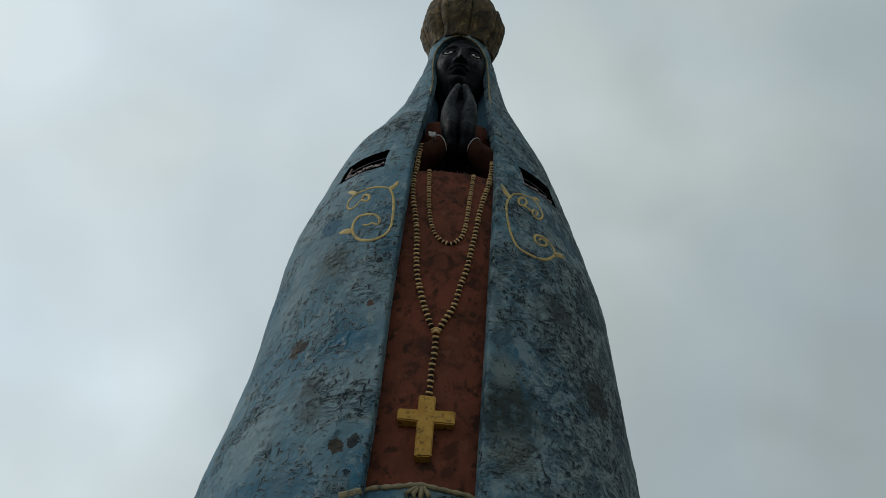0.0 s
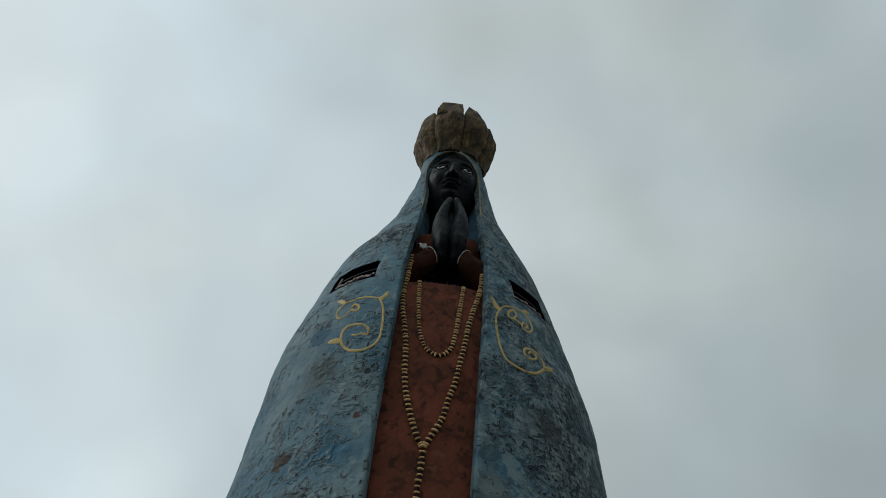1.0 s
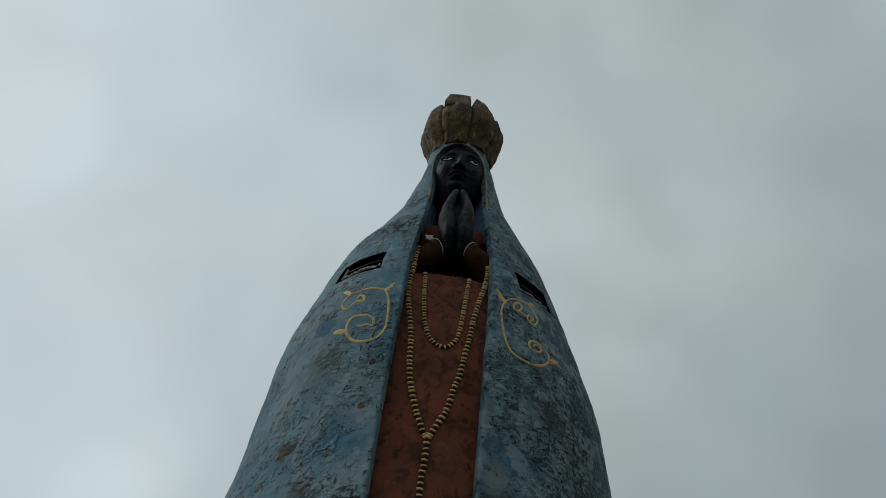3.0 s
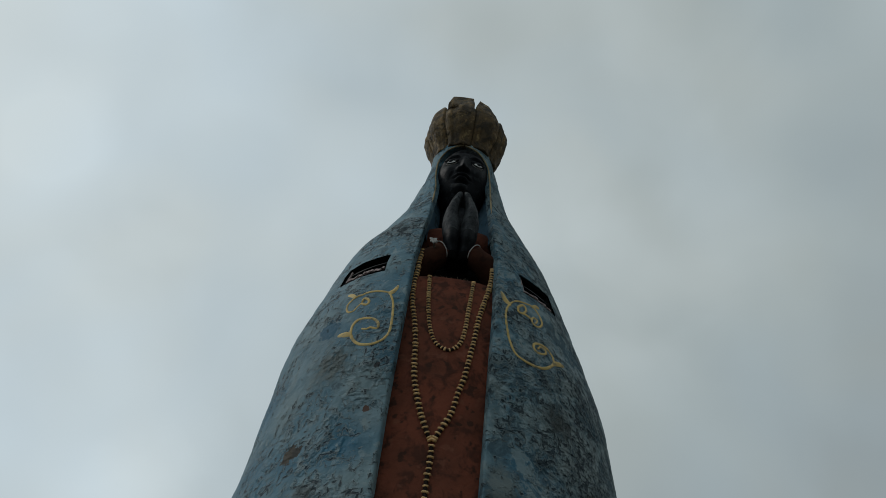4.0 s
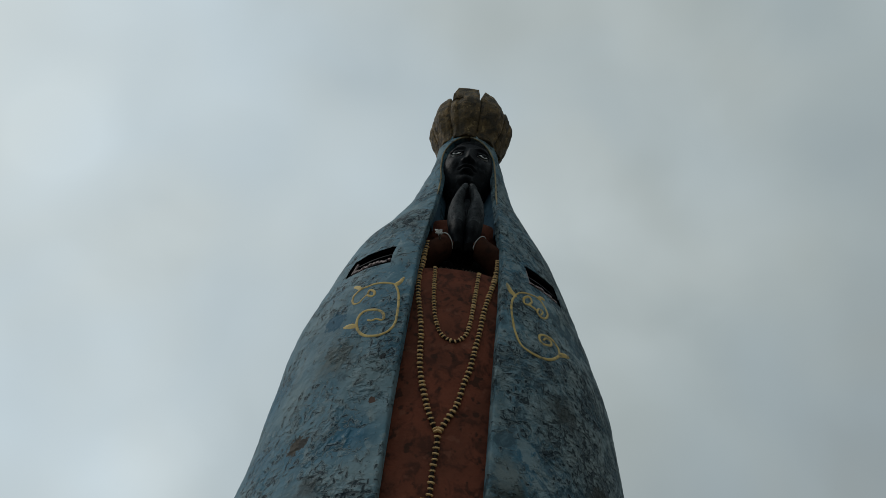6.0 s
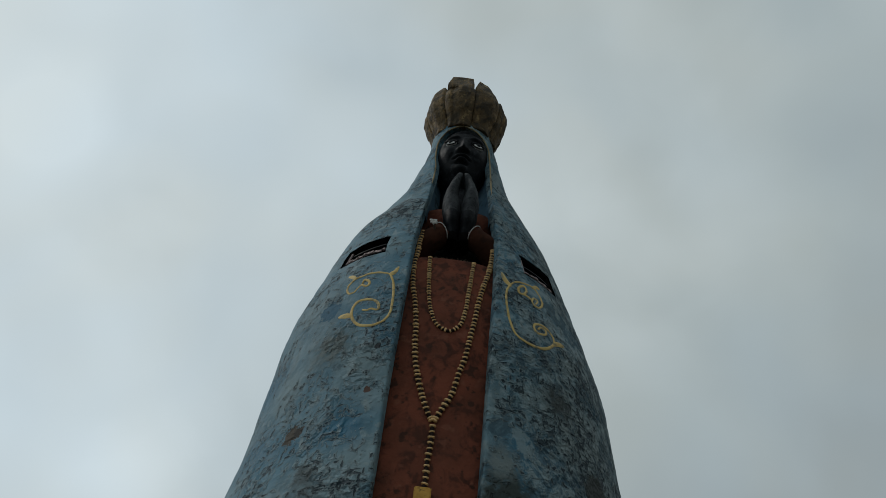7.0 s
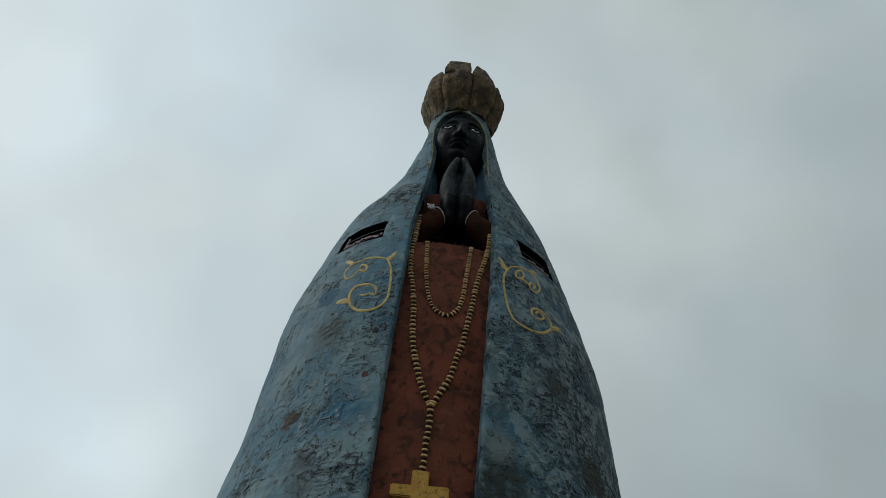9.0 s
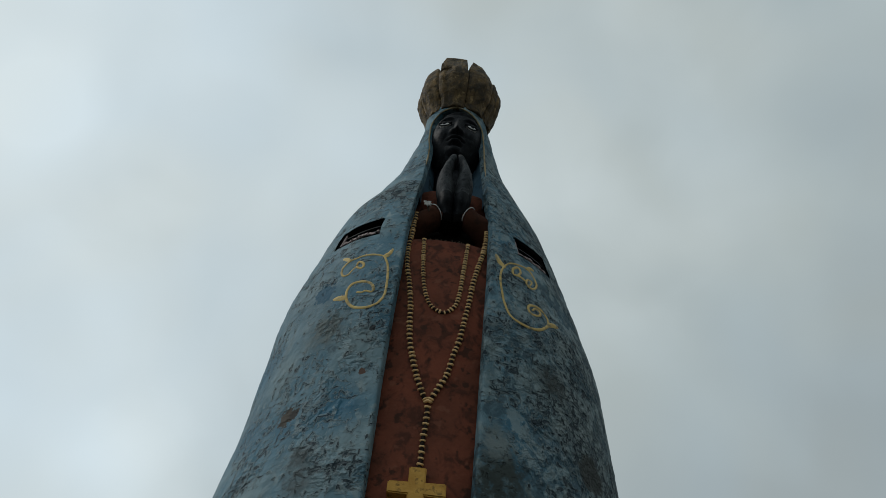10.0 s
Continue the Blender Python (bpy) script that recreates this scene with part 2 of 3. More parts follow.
def build_materials():
    mats = {}
    mats["blue"] = make_blue_plaster()
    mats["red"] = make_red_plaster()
    mats["lining"] = make_simple("blue_lining", (0.055, 0.115, 0.165), (0.085, 0.15, 0.20), 3.0, 0.8, speck=(0.03, 0.05, 0.06))
    mats["skin"] = make_simple("black_paint", (0.0035, 0.0045, 0.006), (0.008, 0.010, 0.0125), 5.0, 0.58, 0.7, 0.02, 0.12, speck=(0.022, 0.026, 0.030))
    mats["grey"] = make_simple("rubbed_black_paint", (0.016, 0.019, 0.021), (0.058, 0.064, 0.068), 5.0, 0.75, 1.0, 0.05, 0.15, speck=(0.008, 0.010, 0.012))
    mats["pale"] = make_simple("pale_paint", (0.52, 0.52, 0.50), (0.62, 0.61, 0.58), 9.0, 0.6)
    mats["trim"] = make_simple("ochre_trim_paint", (0.23, 0.185, 0.105), (0.33, 0.27, 0.160), 6.0, 0.65, speck=(0.11, 0.105, 0.085))
    mats["scroll"] = make_simple("ochre_scroll_paint", (0.48, 0.335, 0.115), (0.64, 0.470, 0.185), 6.0, 0.65, speck=(0.22, 0.20, 0.13))
    mats["gold"] = make_simple("gold_paint", (0.44, 0.225, 0.040), (0.56, 0.315, 0.066), 7.0, 0.5, 0.6, 0.025, speck=(0.16, 0.09, 0.025))
    mats["bead"] = make_simple("worn_gold_beads", (0.62, 0.365, 0.145), (0.82, 0.55, 0.27), 5.0, 0.55, speck=(0.20, 0.11, 0.06))
    mats["cord"] = make_simple("bead_gap_shade", (0.012, 0.007, 0.005), (0.022, 0.012, 0.008), 9.0, 0.8)
    # darker copy of the gown's red, with the sleeves' shade in its colour
    mats["sleeve"] = make_simple("shaded_red_sleeve_plaster", (0.044, 0.019, 0.012), (0.078, 0.031, 0.020), 3.0, 0.9, 0.6, 0.02, 0.06, speck=(0.030, 0.015, 0.011))
    mats["crown"] = make_crown()
    mats["core"] = make_simple("stained_gilt_concrete", (0.050, 0.031, 0.013), (0.230, 0.145, 0.060), 4.6, 0.8, 1.0, 0.07, speck=(0.013, 0.010, 0.007))
    mats["metal"] = make_simple("dark_painted_steel", (0.02, 0.022, 0.025), (0.035, 0.038, 0.04), 6.0, 0.55)
    mats["rust"] = make_simple("rusty_steel_edge", (0.26, 0.20, 0.19), (0.40, 0.32, 0.31), 12.0, 0.7, speck=(0.05, 0.018, 0.016))
    # near-black colour that stands for deep shade inside hollows and openings
    mats["dark"] = make_simple("hollow_shade_black", (0.004, 0.004, 0.004), (0.009, 0.008, 0.008), 2.0, 0.95, spec=0.05)
    mats["ground"] = make_simple("grey_concrete_paving", (0.06, 0.06, 0.055), (0.095, 0.092, 0.084), 0.6, 0.9, speck=(0.045, 0.045, 0.04))
    mats["twig"] = make_simple("dry_twigs", (0.03, 0.025, 0.02), (0.16, 0.13, 0.10), 20.0, 0.9)
    return mats


# ---------------------------------------------------------------- the statue's form
PROFILE = [(0.9, 3.03), (2, 2.947), (3, 2.847), (4, 2.727), (5, 2.565), (6, 2.405), (7, 2.303), (8, 2.127), (8.5, 1.986), (9, 1.842), (9.4, 1.716),
           (9.8, 1.555), (10.2, 1.315), (10.6, 1.095), (11, 0.89), (11.4, 0.763), (11.8, 0.637), (12.2, 0.55), (12.5, 0.514), (12.7, 0.47), (12.85, 0.36),
           (12.95, 0.15), (12.98, 0.02)]
LEAN = [(0.9, -0.07), (3, -0.058), (4, -0.036), (5, 0.0), (6, 0.044), (7, 0.032), (8, -0.025), (8.5, -0.035), (9, -0.033), (9.8, -0.018), (10.2, 0.015),
        (11, 0.041), (11.4, 0.055), (11.8, 0.059), (12.5, 0.036), (13, 0.036)]
EDGE_LEFT = [(0.9, 0.58), (4, 0.55), (5, 0.525), (6, 0.53), (7, 0.51), (8, 0.485), (8.8, 0.475), (9.2, 0.45), (9.6, 0.43), (10, 0.40), (10.7, 0.38),
             (11.2, 0.37), (11.6, 0.40), (11.9, 0.40), (12.1, 0.37), (12.22, 0.30), (12.31, 0.18), (12.35, 0.06), (12.37, 0.0), (13, 0)]
EDGE_RIGHT = [(0.9, 0.42), (4, 0.46), (5, 0.495), (6, 0.525), (7, 0.55), (8, 0.59), (8.5, 0.60), (9.1, 0.62), (9.4, 0.59), (9.8, 0.57), (10.3, 0.56),
              (10.9, 0.545), (11.6, 0.515), (11.9, 0.49), (12.1, 0.42), (12.22, 0.33), (12.31, 0.19), (12.35, 0.06), (12.37, 0.0), (13, 0)]


def smooth_table(rows):
    """A smooth function through the rows of a table (monotone cubic)."""
    xs, ys = [np.array(c, float) for c in zip(*rows)]
    h, d = np.diff(xs), np.diff(ys) / np.diff(xs)
    m = np.zeros(len(xs))
    m[0], m[-1] = d[0], d[-1]
    for i in range(1, len(xs) - 1):
        if d[i - 1] * d[i] > 0:
            m[i] = 2 * d[i - 1] * d[i] / (d[i - 1] + d[i])

    def at(x):
        x = min(max(x, xs[0]), xs[-1])
        i = min(max(int(np.searchsorted(xs, x)) - 1, 0), len(h) - 1)
        s = (x - xs[i]) / h[i]
        return float((1 + 2 * s) * (1 - s) ** 2 * ys[i] + s * (1 - s) ** 2 * h[i] * m[i] + s * s * (3 - 2 * s) * ys[i + 1] + s * s * (s - 1) * h[i] * m[i + 1])
    return at


wide, lean, edge_left, edge_right = [smooth_table(t) for t in (PROFILE, LEAN, EDGE_LEFT, EDGE_RIGHT)]


def middle(z):
    """How far ahead the statue's axis stands at height z."""
    return 10 - 0.35 * min(max((z - 9.5) / 2.5, 0), 1)


def on_mantle(phi, z, out=0.0):
    """A point of the mantle: degrees from the front (right is positive), height, and metres outside it."""
    a, r = radians(phi), wide(z) + out
    return Vector((lean(z) + r * math.sin(a), middle(z) - r * math.cos(a), z))


def on_gown(x, z, out=0.0):
    """A point of the gown's front, which lies behind the mantle's opening."""
    r = wide(z) - 0.20 + out
    return Vector((x, middle(z) - math.sqrt(max(r * r - (x - lean(z)) ** 2, 0.01)), z))


def lumps(p):
    return (noise.noise(p * 1.3) * 0.014 + noise.noise(p * 4.0 + Vector((7, 1, 3))) * 0.008 + noise.noise(Vector((p.x, p.y, p.z * 1.6)) * 9.0 + Vector((1, 9, 4))) * 0.005)


def spline(points, n):
    """Points evenly along a smooth line through the given ones, of any dimension."""
    p = np.array(points, float)
    p = np.vstack([2 * p[0] - p[1], p, 2 * p[-1] - p[-2]])
    fine = []
    for i in range(1, len(p) - 2):
        for s in np.linspace(0, 1, 24, endpoint=False):
            a, b, c, d = p[i - 1:i + 3]
            fine.append(0.5 * (2 * b + (c - a) * s + (2 * a - 5 * b + 4 * c - d) * s * s + (3 * b - a - 3 * c + d) * s ** 3))
    fine = np.array(fine + [p[-2]])
    run = np.r_[0, np.cumsum(np.linalg.norm(np.diff(fine, axis=0), axis=1))]
    want = np.linspace(0, run[-1], n)
    return np.stack([np.interp(want, run, fine[:, k]) for k in range(fine.shape[1])], 1)


# ---------------------------------------------------------------- mesh helpers


def add_grid(bm, rows, slot=0, closed=False, smooth=True, skip=None):
    """Faces over a grid of points. Returns its vertices."""
    vs = [[bm.verts.new(p) for p in row] for row in rows]
    n = len(rows[0])
    for i in range(len(rows) - 1):
        for j in range(n if closed else n - 1):
            if skip and skip(i, j):
                continue
            k = (j + 1) % n
            try:
                fc = bm.faces.new((vs[i][j], vs[i][k], vs[i + 1][k], vs[i + 1][j]))
            except ValueError:
                continue
            fc.material_index, fc.smooth = slot, smooth
    return vs


def add_tube(bm, line, radii, slot=0, sides=12, squash=1.0, caps=True):
    """A tube along a line of points; radii one by one."""
    line = [Vector(p) for p in line]
    rows = []
    up = Vector((0, 0, 1))
    for i, p in enumerate(line):
        t = (line[min(i + 1, len(line) - 1)] - line[max(i - 1, 0)]).normalized()
        a = t.cross(up)
        a = a.normalized() if a.length > 1e-3 else Vector((1, 0, 0))
        b = a.cross(t).normalized()
        rows.append([p + (a * math.cos(k) + b * math.sin(k) * squash) * radii[i] for k in np.linspace(0, 2 * math.pi, sides, endpoint=False)])
    vs = add_grid(bm, rows, slot, closed=True)
    if caps:
        for ring in (vs[0][::-1], vs[-1]):
            bm.faces.new(ring).material_index = slot
    return vs


def add_ball(bm, centre, radii, slot=0, u=20, v=12, shape=None):
    rows = []
    for i in range(v + 1):
        th = math.pi * (i + 0.02) / (v + 0.04)
        row = []
        for j in range(u):
            a = 2 * math.pi * j / u
            d = Vector((math.sin(th) * math.sin(a), -math.sin(th) * math.cos(a), math.cos(th)))
            p = Vector((d.x * radii[0], d.y * radii[1], d.z * radii[2]))
            row.append(Vector(centre) + (shape(p, d) if shape else p))
        rows.append(row)
    return add_grid(bm, rows, slot, closed=True)


def add_box(bm, centre, half, turn=None, slot=0, bevel=0.0):
    m = Matrix.Translation(centre) @ (turn.to_4x4() if turn else Matrix()) @ Matrix.Diagonal((half[0] * 2, half[1] * 2, half[2] * 2, 1))
    made = bmesh.ops.create_cube(bm, size=1.0, matrix=m)["verts"]
    for fc in {fc for v in made for fc in v.link_faces}:
        fc.material_index = slot
    if bevel:
        bmesh.ops.bevel(bm, geom=list({e for v in made for e in v.link_edges}), offset=bevel, segments=2, affect="EDGES")


def add_band(bm, phi0, phi1, z0, z1, inside, outside, steps=10, slot=0, tilt=0.0):
    """A curved bar that follows the mantle."""
    rows = []
    for k in range(steps + 1):
        ph = phi0 + (phi1 - phi0) * k / steps
        rows.append([on_mantle(ph, z0, inside), on_mantle(ph, z0 + tilt, outside), on_mantle(ph, z1 + tilt, outside), on_mantle(ph, z1, inside)])
    vs = add_grid(bm, rows, slot, closed=True, smooth=False)
    bm.faces.new(vs[0][::-1]).material_index = slot
    bm.faces.new(vs[-1]).material_index = slot


def mesh_of(name, bm, *mats):
    bmesh.ops.recalc_face_normals(bm, faces=bm.faces)
    data = bpy.data.meshes.new(name)
    bm.to_mesh(data)
    bm.free()
    for m in mats:
        data.materials.append(m)
    return data


def thing(name, label, category, data=None, at=None, **tags):
    ob = new(name, data)
    if at is not None:
        ob.location = at
    return tagged(ob, label, category, **tags)


def part(name, bm, mat, parent, label=""):
    """One mesh object under a thing, its geometry given in world places."""
    bm.transform(Matrix.Translation(-parent.matrix_world.translation))
    ob = new(name, mesh_of(name, bm, mat))
    ob.parent = parent
    return tagged(ob, label)


def rest_point(ob, place):
    ob.location = place
    bpy.context.view_layer.update()
    return ob


SPOTS += [(tuple(on_mantle(-40.2, 5.78)), 0.12, (0.042, 0.034, 0.022), 1.4), (tuple(on_mantle(-37.6, 5.81)), 0.08, (0.020, 0.018, 0.014), 1.3),
          (tuple(on_mantle(-18.9, 4.46)), 0.085, (0.034, 0.028, 0.020), 1.3), (tuple(on_mantle(-15.2, 4.51)), 0.07, (0.016, 0.020, 0.022), 1.6),
          (tuple(on_mantle(-19.8, 6.23)), 0.045, (0.085, 0.046, 0.032), 1.5), (tuple(on_mantle(-19.0, 6.84)), 0.05, (0.020, 0.028, 0.032), 1.6),
          (tuple(on_mantle(-28.1, 4.89)), 0.24, (0.054, 0.074, 0.078), 0.45), (tuple(on_mantle(-30.4, 5.17)), 0.22, (0.062, 0.084, 0.088), 0.45),
          (tuple(on_mantle(17.3, 4.92)), 0.55, (0.026, 0.034, 0.030), 0.45), (tuple(on_mantle(18.0, 5.17)), 0.34, (0.030, 0.040, 0.036), 0.45),
          (tuple(on_mantle(18.5, 4.50)), 0.34, (0.130, 0.150, 0.136), 0.45), (tuple(on_mantle(16.4, 5.46)), 0.28, (0.140, 0.172, 0.170), 0.45),
          (tuple(on_mantle(35.2, 6.50)), 0.30, (0.058, 0.070, 0.066), 0.45), (tuple(on_mantle(47.4, 5.52)), 0.25, (0.048, 0.056, 0.052), 0.7),
          (tuple(on_mantle(-34.3, 6.95)), 0.40, (0.088, 0.116, 0.112), 0.4), (tuple(on_mantle(-40.2, 7.62)), 0.17, (0.016, 0.086, 0.138), 1.2)]
# broad faded and fresh areas of the paint: place, radius, colour
FADES += [(tuple(on_mantle(-16.5, 6.2)), 0.30, (0.200, 0.275, 0.295)), (tuple(on_mantle(-15.5, 5.4)), 0.28, (0.200, 0.275, 0.295)), (tuple(on_mantle(44, 6.0)), 0.45, (0.180, 0.215, 0.205)),
          (tuple(on_mantle(-62.0, 6.85)), 0.30, (0.022, 0.106, 0.168)), (tuple(on_mantle(-58.8, 5.83)), 0.34, (0.022, 0.106, 0.168)), (tuple(on_mantle(-33.8, 6.88)), 0.24, (0.022, 0.106, 0.168)), (tuple(on_mantle(-31.3, 4.07)), 0.40, (0.022, 0.106, 0.168)), (tuple(on_mantle(-24.8, 5.77)), 0.26, (0.022, 0.106, 0.168)), (tuple(on_mantle(22.3, 5.78)), 0.34, (0.022, 0.106, 0.168)), (tuple(on_mantle(30.0, 5.32)), 0.40, (0.022, 0.106, 0.168)), (tuple(on_mantle(-12.1, 4.21)), 0.22, (0.022, 0.106, 0.168)), (tuple(on_mantle(-22.7, 5.63)), 0.22, (0.022, 0.106, 0.168)),
          (tuple(on_mantle(-21.8, 5.11)), 0.40, (0.170, 0.240, 0.256)), (tuple(on_mantle(-24.0, 6.71)), 0.22, (0.170, 0.240, 0.256)), (tuple(on_mantle(-48.7, 6.53)), 0.30, (0.170, 0.240, 0.256)), (tuple(on_mantle(-45.2, 4.57)), 0.35, (0.170, 0.240, 0.256)), (tuple(on_mantle(-19.6, 6.6)), 0.25, (0.170, 0.240, 0.256)), (tuple(on_mantle(16.2, 6.16)), 0.25, (0.170, 0.240, 0.256)), (tuple(on_mantle(31.9, 4.69)), 0.40, (0.170, 0.240, 0.256)), (tuple(on_mantle(28.9, 6.48)), 0.30, (0.170, 0.240, 0.256))]
# where the plaster is pitted most: place, radius
FLOCKS += [(tuple(on_mantle(-32, 10.5)), 0.6), (tuple(on_mantle(40, 11.0)), 0.5), (tuple(on_mantle(-32, 9.6)), 0.8), (tuple(on_mantle(-42, 9.5)), 0.6), (tuple(on_mantle(-50, 8.0)), 0.7), (tuple(on_mantle(40, 10.4)), 0.7), (tuple(on_mantle(46, 9.6)), 0.6),
           (tuple(on_mantle(25, 9.6)), 0.6), (tuple(on_mantle(-14.5, 5.0)), 0.35), (tuple(on_mantle(-36, 6.9)), 0.4), (tuple(on_mantle(45, 6.6)), 1.0), (tuple(on_mantle(37, 5.9)), 0.9),
           (tuple(on_mantle(50, 5.4)), 0.9), (tuple(on_mantle(22, 6.9)), 0.6), (tuple(on_mantle(18, 4.3)), 0.5), (tuple(on_mantle(30, 7.9)), 0.5)]
MATS = build_materials()

# ---------------------------------------------------------------- ground and plinth


def build_ground():
    bm = bmesh.new()
    radii = [0, 4, 8, 14, 22, 40, 80, 200, 600, 2500]
    rows = [[Vector((r * math.cos(a), 10 + r * math.sin(a), noise.noise(Vector((r * math.cos(a), r * math.sin(a), 0)) * 0.2) * (0.02 if r < 30 else 0.3) if r > 5 else 0.0))
             for a in np.linspace(0, 2 * math.pi, 48, endpoint=False)] for r in radii[1:]]
    vs = add_grid(bm, rows, closed=True)
    bm.faces.new(vs[0])
    thing("ground", "pale worn concrete paving round the statue's plinth", "ground", mesh_of("ground", bm, MATS["ground"]), kind="structure")


def build_plinth():
    bm = bmesh.new()
    rows = [[(0 + r * math.cos(a), 10 + r * math.sin(a), z) for a in np.linspace(0, 2 * math.pi, 64, endpoint=False)]
            for r, z in ((3.5, -0.1), (3.5, 0.74), (3.46, 0.80), (3.4, 0.82), (3.22, 0.82), (3.2, 0.84), (3.2, 0.91), (3.17, 0.95))]
    vs = add_grid(bm, rows, closed=True, smooth=False)
    bm.faces.new(vs[-1])
    thing("plinth", "round grey concrete plinth standing on the paving", "plinth", mesh_of("plinth", bm, MATS["ground"]), kind="structure")


# ---------------------------------------------------------------- the statue, one mesh
VENTS = [(-47.5, -24.8, 8.62, 9.01), (32.0, 51.5, 8.54, 8.96)]
BLUE, RED, LINING, SKIN, PALE, TRIM, DARK, GREY, SLEEVE = range(9)


def edge_phi(z, right):
    p = edge_right(z) if right else edge_left(z)
    off = p - lean(z) if right else p + lean(z)
    off += (0.030 if right else 0.024) * min(max((9.6 - z) / 0.8, 0.0), 1.0)
    off = max(min(off, wide(z) * 0.97), 0.0) if p > 0 else 0.0
    return math.degrees(math.asin(off / wide(z)))


def add_mantle(bm):
    zs = list(np.arange(0.9, 3.6, 0.06)) + list(np.arange(3.6, 11.0, 0.03)) + list(np.arange(11.0, 12.99, 0.02))
    half = 150
    outer, inner, where = [], [], []
    for z in zs:
        left, right = edge_phi(z, False), edge_phi(z, True)
        way = [(j / half) ** 1.45 for j in range(half + 1)]
        phis = [right + (180 - right) * t for t in way[:-1]] + [360 - left - (180 - left) * t for t in way[::-1]]
        ro = []
        for k, ph in enumerate(phis):
            rim = min(k, len(phis) - 1 - k)
            n = lumps(on_mantle(ph, z)) * min(1.0, wide(z) / 0.6)
            roll = (0.035, 0.012, 0.003)[rim] if rim < 3 else 0.0
            ro.append(on_mantle(ph, z, n - roll))
        outer.append(ro)
        inner.append([on_mantle(ph, z, -min(0.13, wide(z) * 0.4)) for ph in np.linspace(right, 360 - left, 64)])
        where.append([(p if p <= 180 else p - 360) for p in phis])

    def hole(i, j):
        z, ph = (zs[i] + zs[i + 1]) / 2, (where[i][j] + where[i][j + 1]) / 2
        return any(a < ph < b and c < z < d for a, b, c, d in VENTS)

    def hole_inside(i, j):
        z, ph = zs[i], np.linspace(edge_phi(zs[i], True), 360 - edge_phi(zs[i], False), 64)[j]
        ph = ph if ph <= 180 else ph - 360
        return any(a - 5 < ph < b + 3 and c - 0.1 < z < d + 0.1 for a, b, c, d in VENTS)
    vo = add_grid(bm, outer, BLUE, skip=hole)
    vi = add_grid(bm, inner, LINING, skip=hole_inside)
    for i in range(len(zs) - 1):
        for k in (0, -1):
            fc = bm.faces.new((vo[i][k], vi[i][k], vi[i + 1][k], vo[i + 1][k]))
            fc.material_index = BLUE
    # ochre cord along the hood's opening
    cord = []
    for z in np.arange(10.60, 12.37, 0.03):
        cord.append(on_mantle(-edge_phi(z, False), z, -0.01))
    for z in np.arange(12.37, 10.45, -0.03):
        cord.append(on_mantle(edge_phi(z, True), z, -0.01))
    add_tube(bm, cord, [(0.015 + 0.005 * noise.noise(p * 5)) * min(1.0, 0.15 + min(i, len(cord) - 1 - i) / 9) for i, p in enumerate(cord)], TRIM, 8)


def add_gown(bm):
    front, back = [], []
    for z in list(np.arange(0.9, 8.62, 0.06)) + [8.62]:
        xs = np.linspace(-edge_left(z) - 0.25, edge_right(z) + 0.25, 40)
        row = []
        for x in xs:
            p = on_gown(x, z)
            row.append(on_gown(x, z, lumps(p * 1.4) * 0.8 - 0.0))
        front.append(row)
        back.append([on_gown(x, z, -0.25) for x in xs])
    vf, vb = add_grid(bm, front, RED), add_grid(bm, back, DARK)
    for j in range(39):
        fc = bm.faces.new((vf[-1][j], vf[-1][j + 1], vb[-1][j + 1], vb[-1][j]))
        fc.material_index = RED
    # blue underskirt below an arched hem
    rows = []
    for s in np.linspace(0, 1, 60):
        row = []
        for x in np.linspace(-0.72, 0.66, 36):
            top = 4.13 - 0.30 * (x + 0.05) ** 2 - 0.02 * abs(math.sin((x + 0.05) * 7))
            z = 0.9 + (top - 0.9) * s
            row.append(on_gown(x, z, 0.055 + lumps(Vector((x, 0, z)) * 1.5) * 0.5))
        rows.append(row)
    add_grid(bm, rows, BLUE)
    hem = [on_gown(x, 4.13 - 0.30 * (x + 0.05) ** 2 - 0.02 * abs(math.sin((x + 0.05) * 7)), 0.06) for x in np.linspace(-0.60, 0.55, 40)]
    add_tube(bm, hem, [0.026 + 0.005 * math.sin(i * 1.7) for i in range(40)], TRIM, 8)
    for a in (-0.10, -0.05, 0.0, 0.05):
        add_tube(bm, [on_gown(-0.03 + a * 0.4, 4.10, 0.07), on_gown(-0.03 + a * 1.4, 4.03, 0.08), on_gown(-0.03 + a, 3.95, 0.07)], [0.02, 0.028, 0.012], TRIM, 6)
    # the upper body inside the mantle: near-black as painted shade below, red above
    rows = []
    for z, r, f in ((8.0, 0.80, 0.30), (8.8, 0.84, 0.34), (9.3, 0.84, 0.42), (9.6, 0.92, 0.60), (9.9, 0.96, 0.68), (10.15, 0.92, 0.66), (10.30, 0.80, 0.58), (10.40, 0.45, 0.34)):
        rows.append([Vector((0.05 + r * math.sin(a), 9.62 - f * math.cos(a), z)) + Vector((0, 0, lumps(Vector((a * 2, 3, z))) * 0.8)) for a in np.linspace(-2.4, 2.4, 40)])
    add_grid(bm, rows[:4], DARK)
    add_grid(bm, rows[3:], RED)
    # the veil's lining between hood and neck
    for s in (-1, 1):
        rows = []
        for z in np.arange(9.95, 12.1, 0.08):
            ph = edge_phi(z, s > 0) * s
            rim = on_mantle(ph + s * 1.5, z, -0.06)
            deep = Vector((0.055 + s * 0.30, 9.55, z))
            rows.append([rim.lerp(deep, t) + Vector((s * 0.05 * math.sin(t * math.pi), 0, 0)) for t in np.linspace(0, 1, 8)])
        add_grid(bm, rows, LINING)


HEAD = Vector((0.06, 9.47, 11.70))
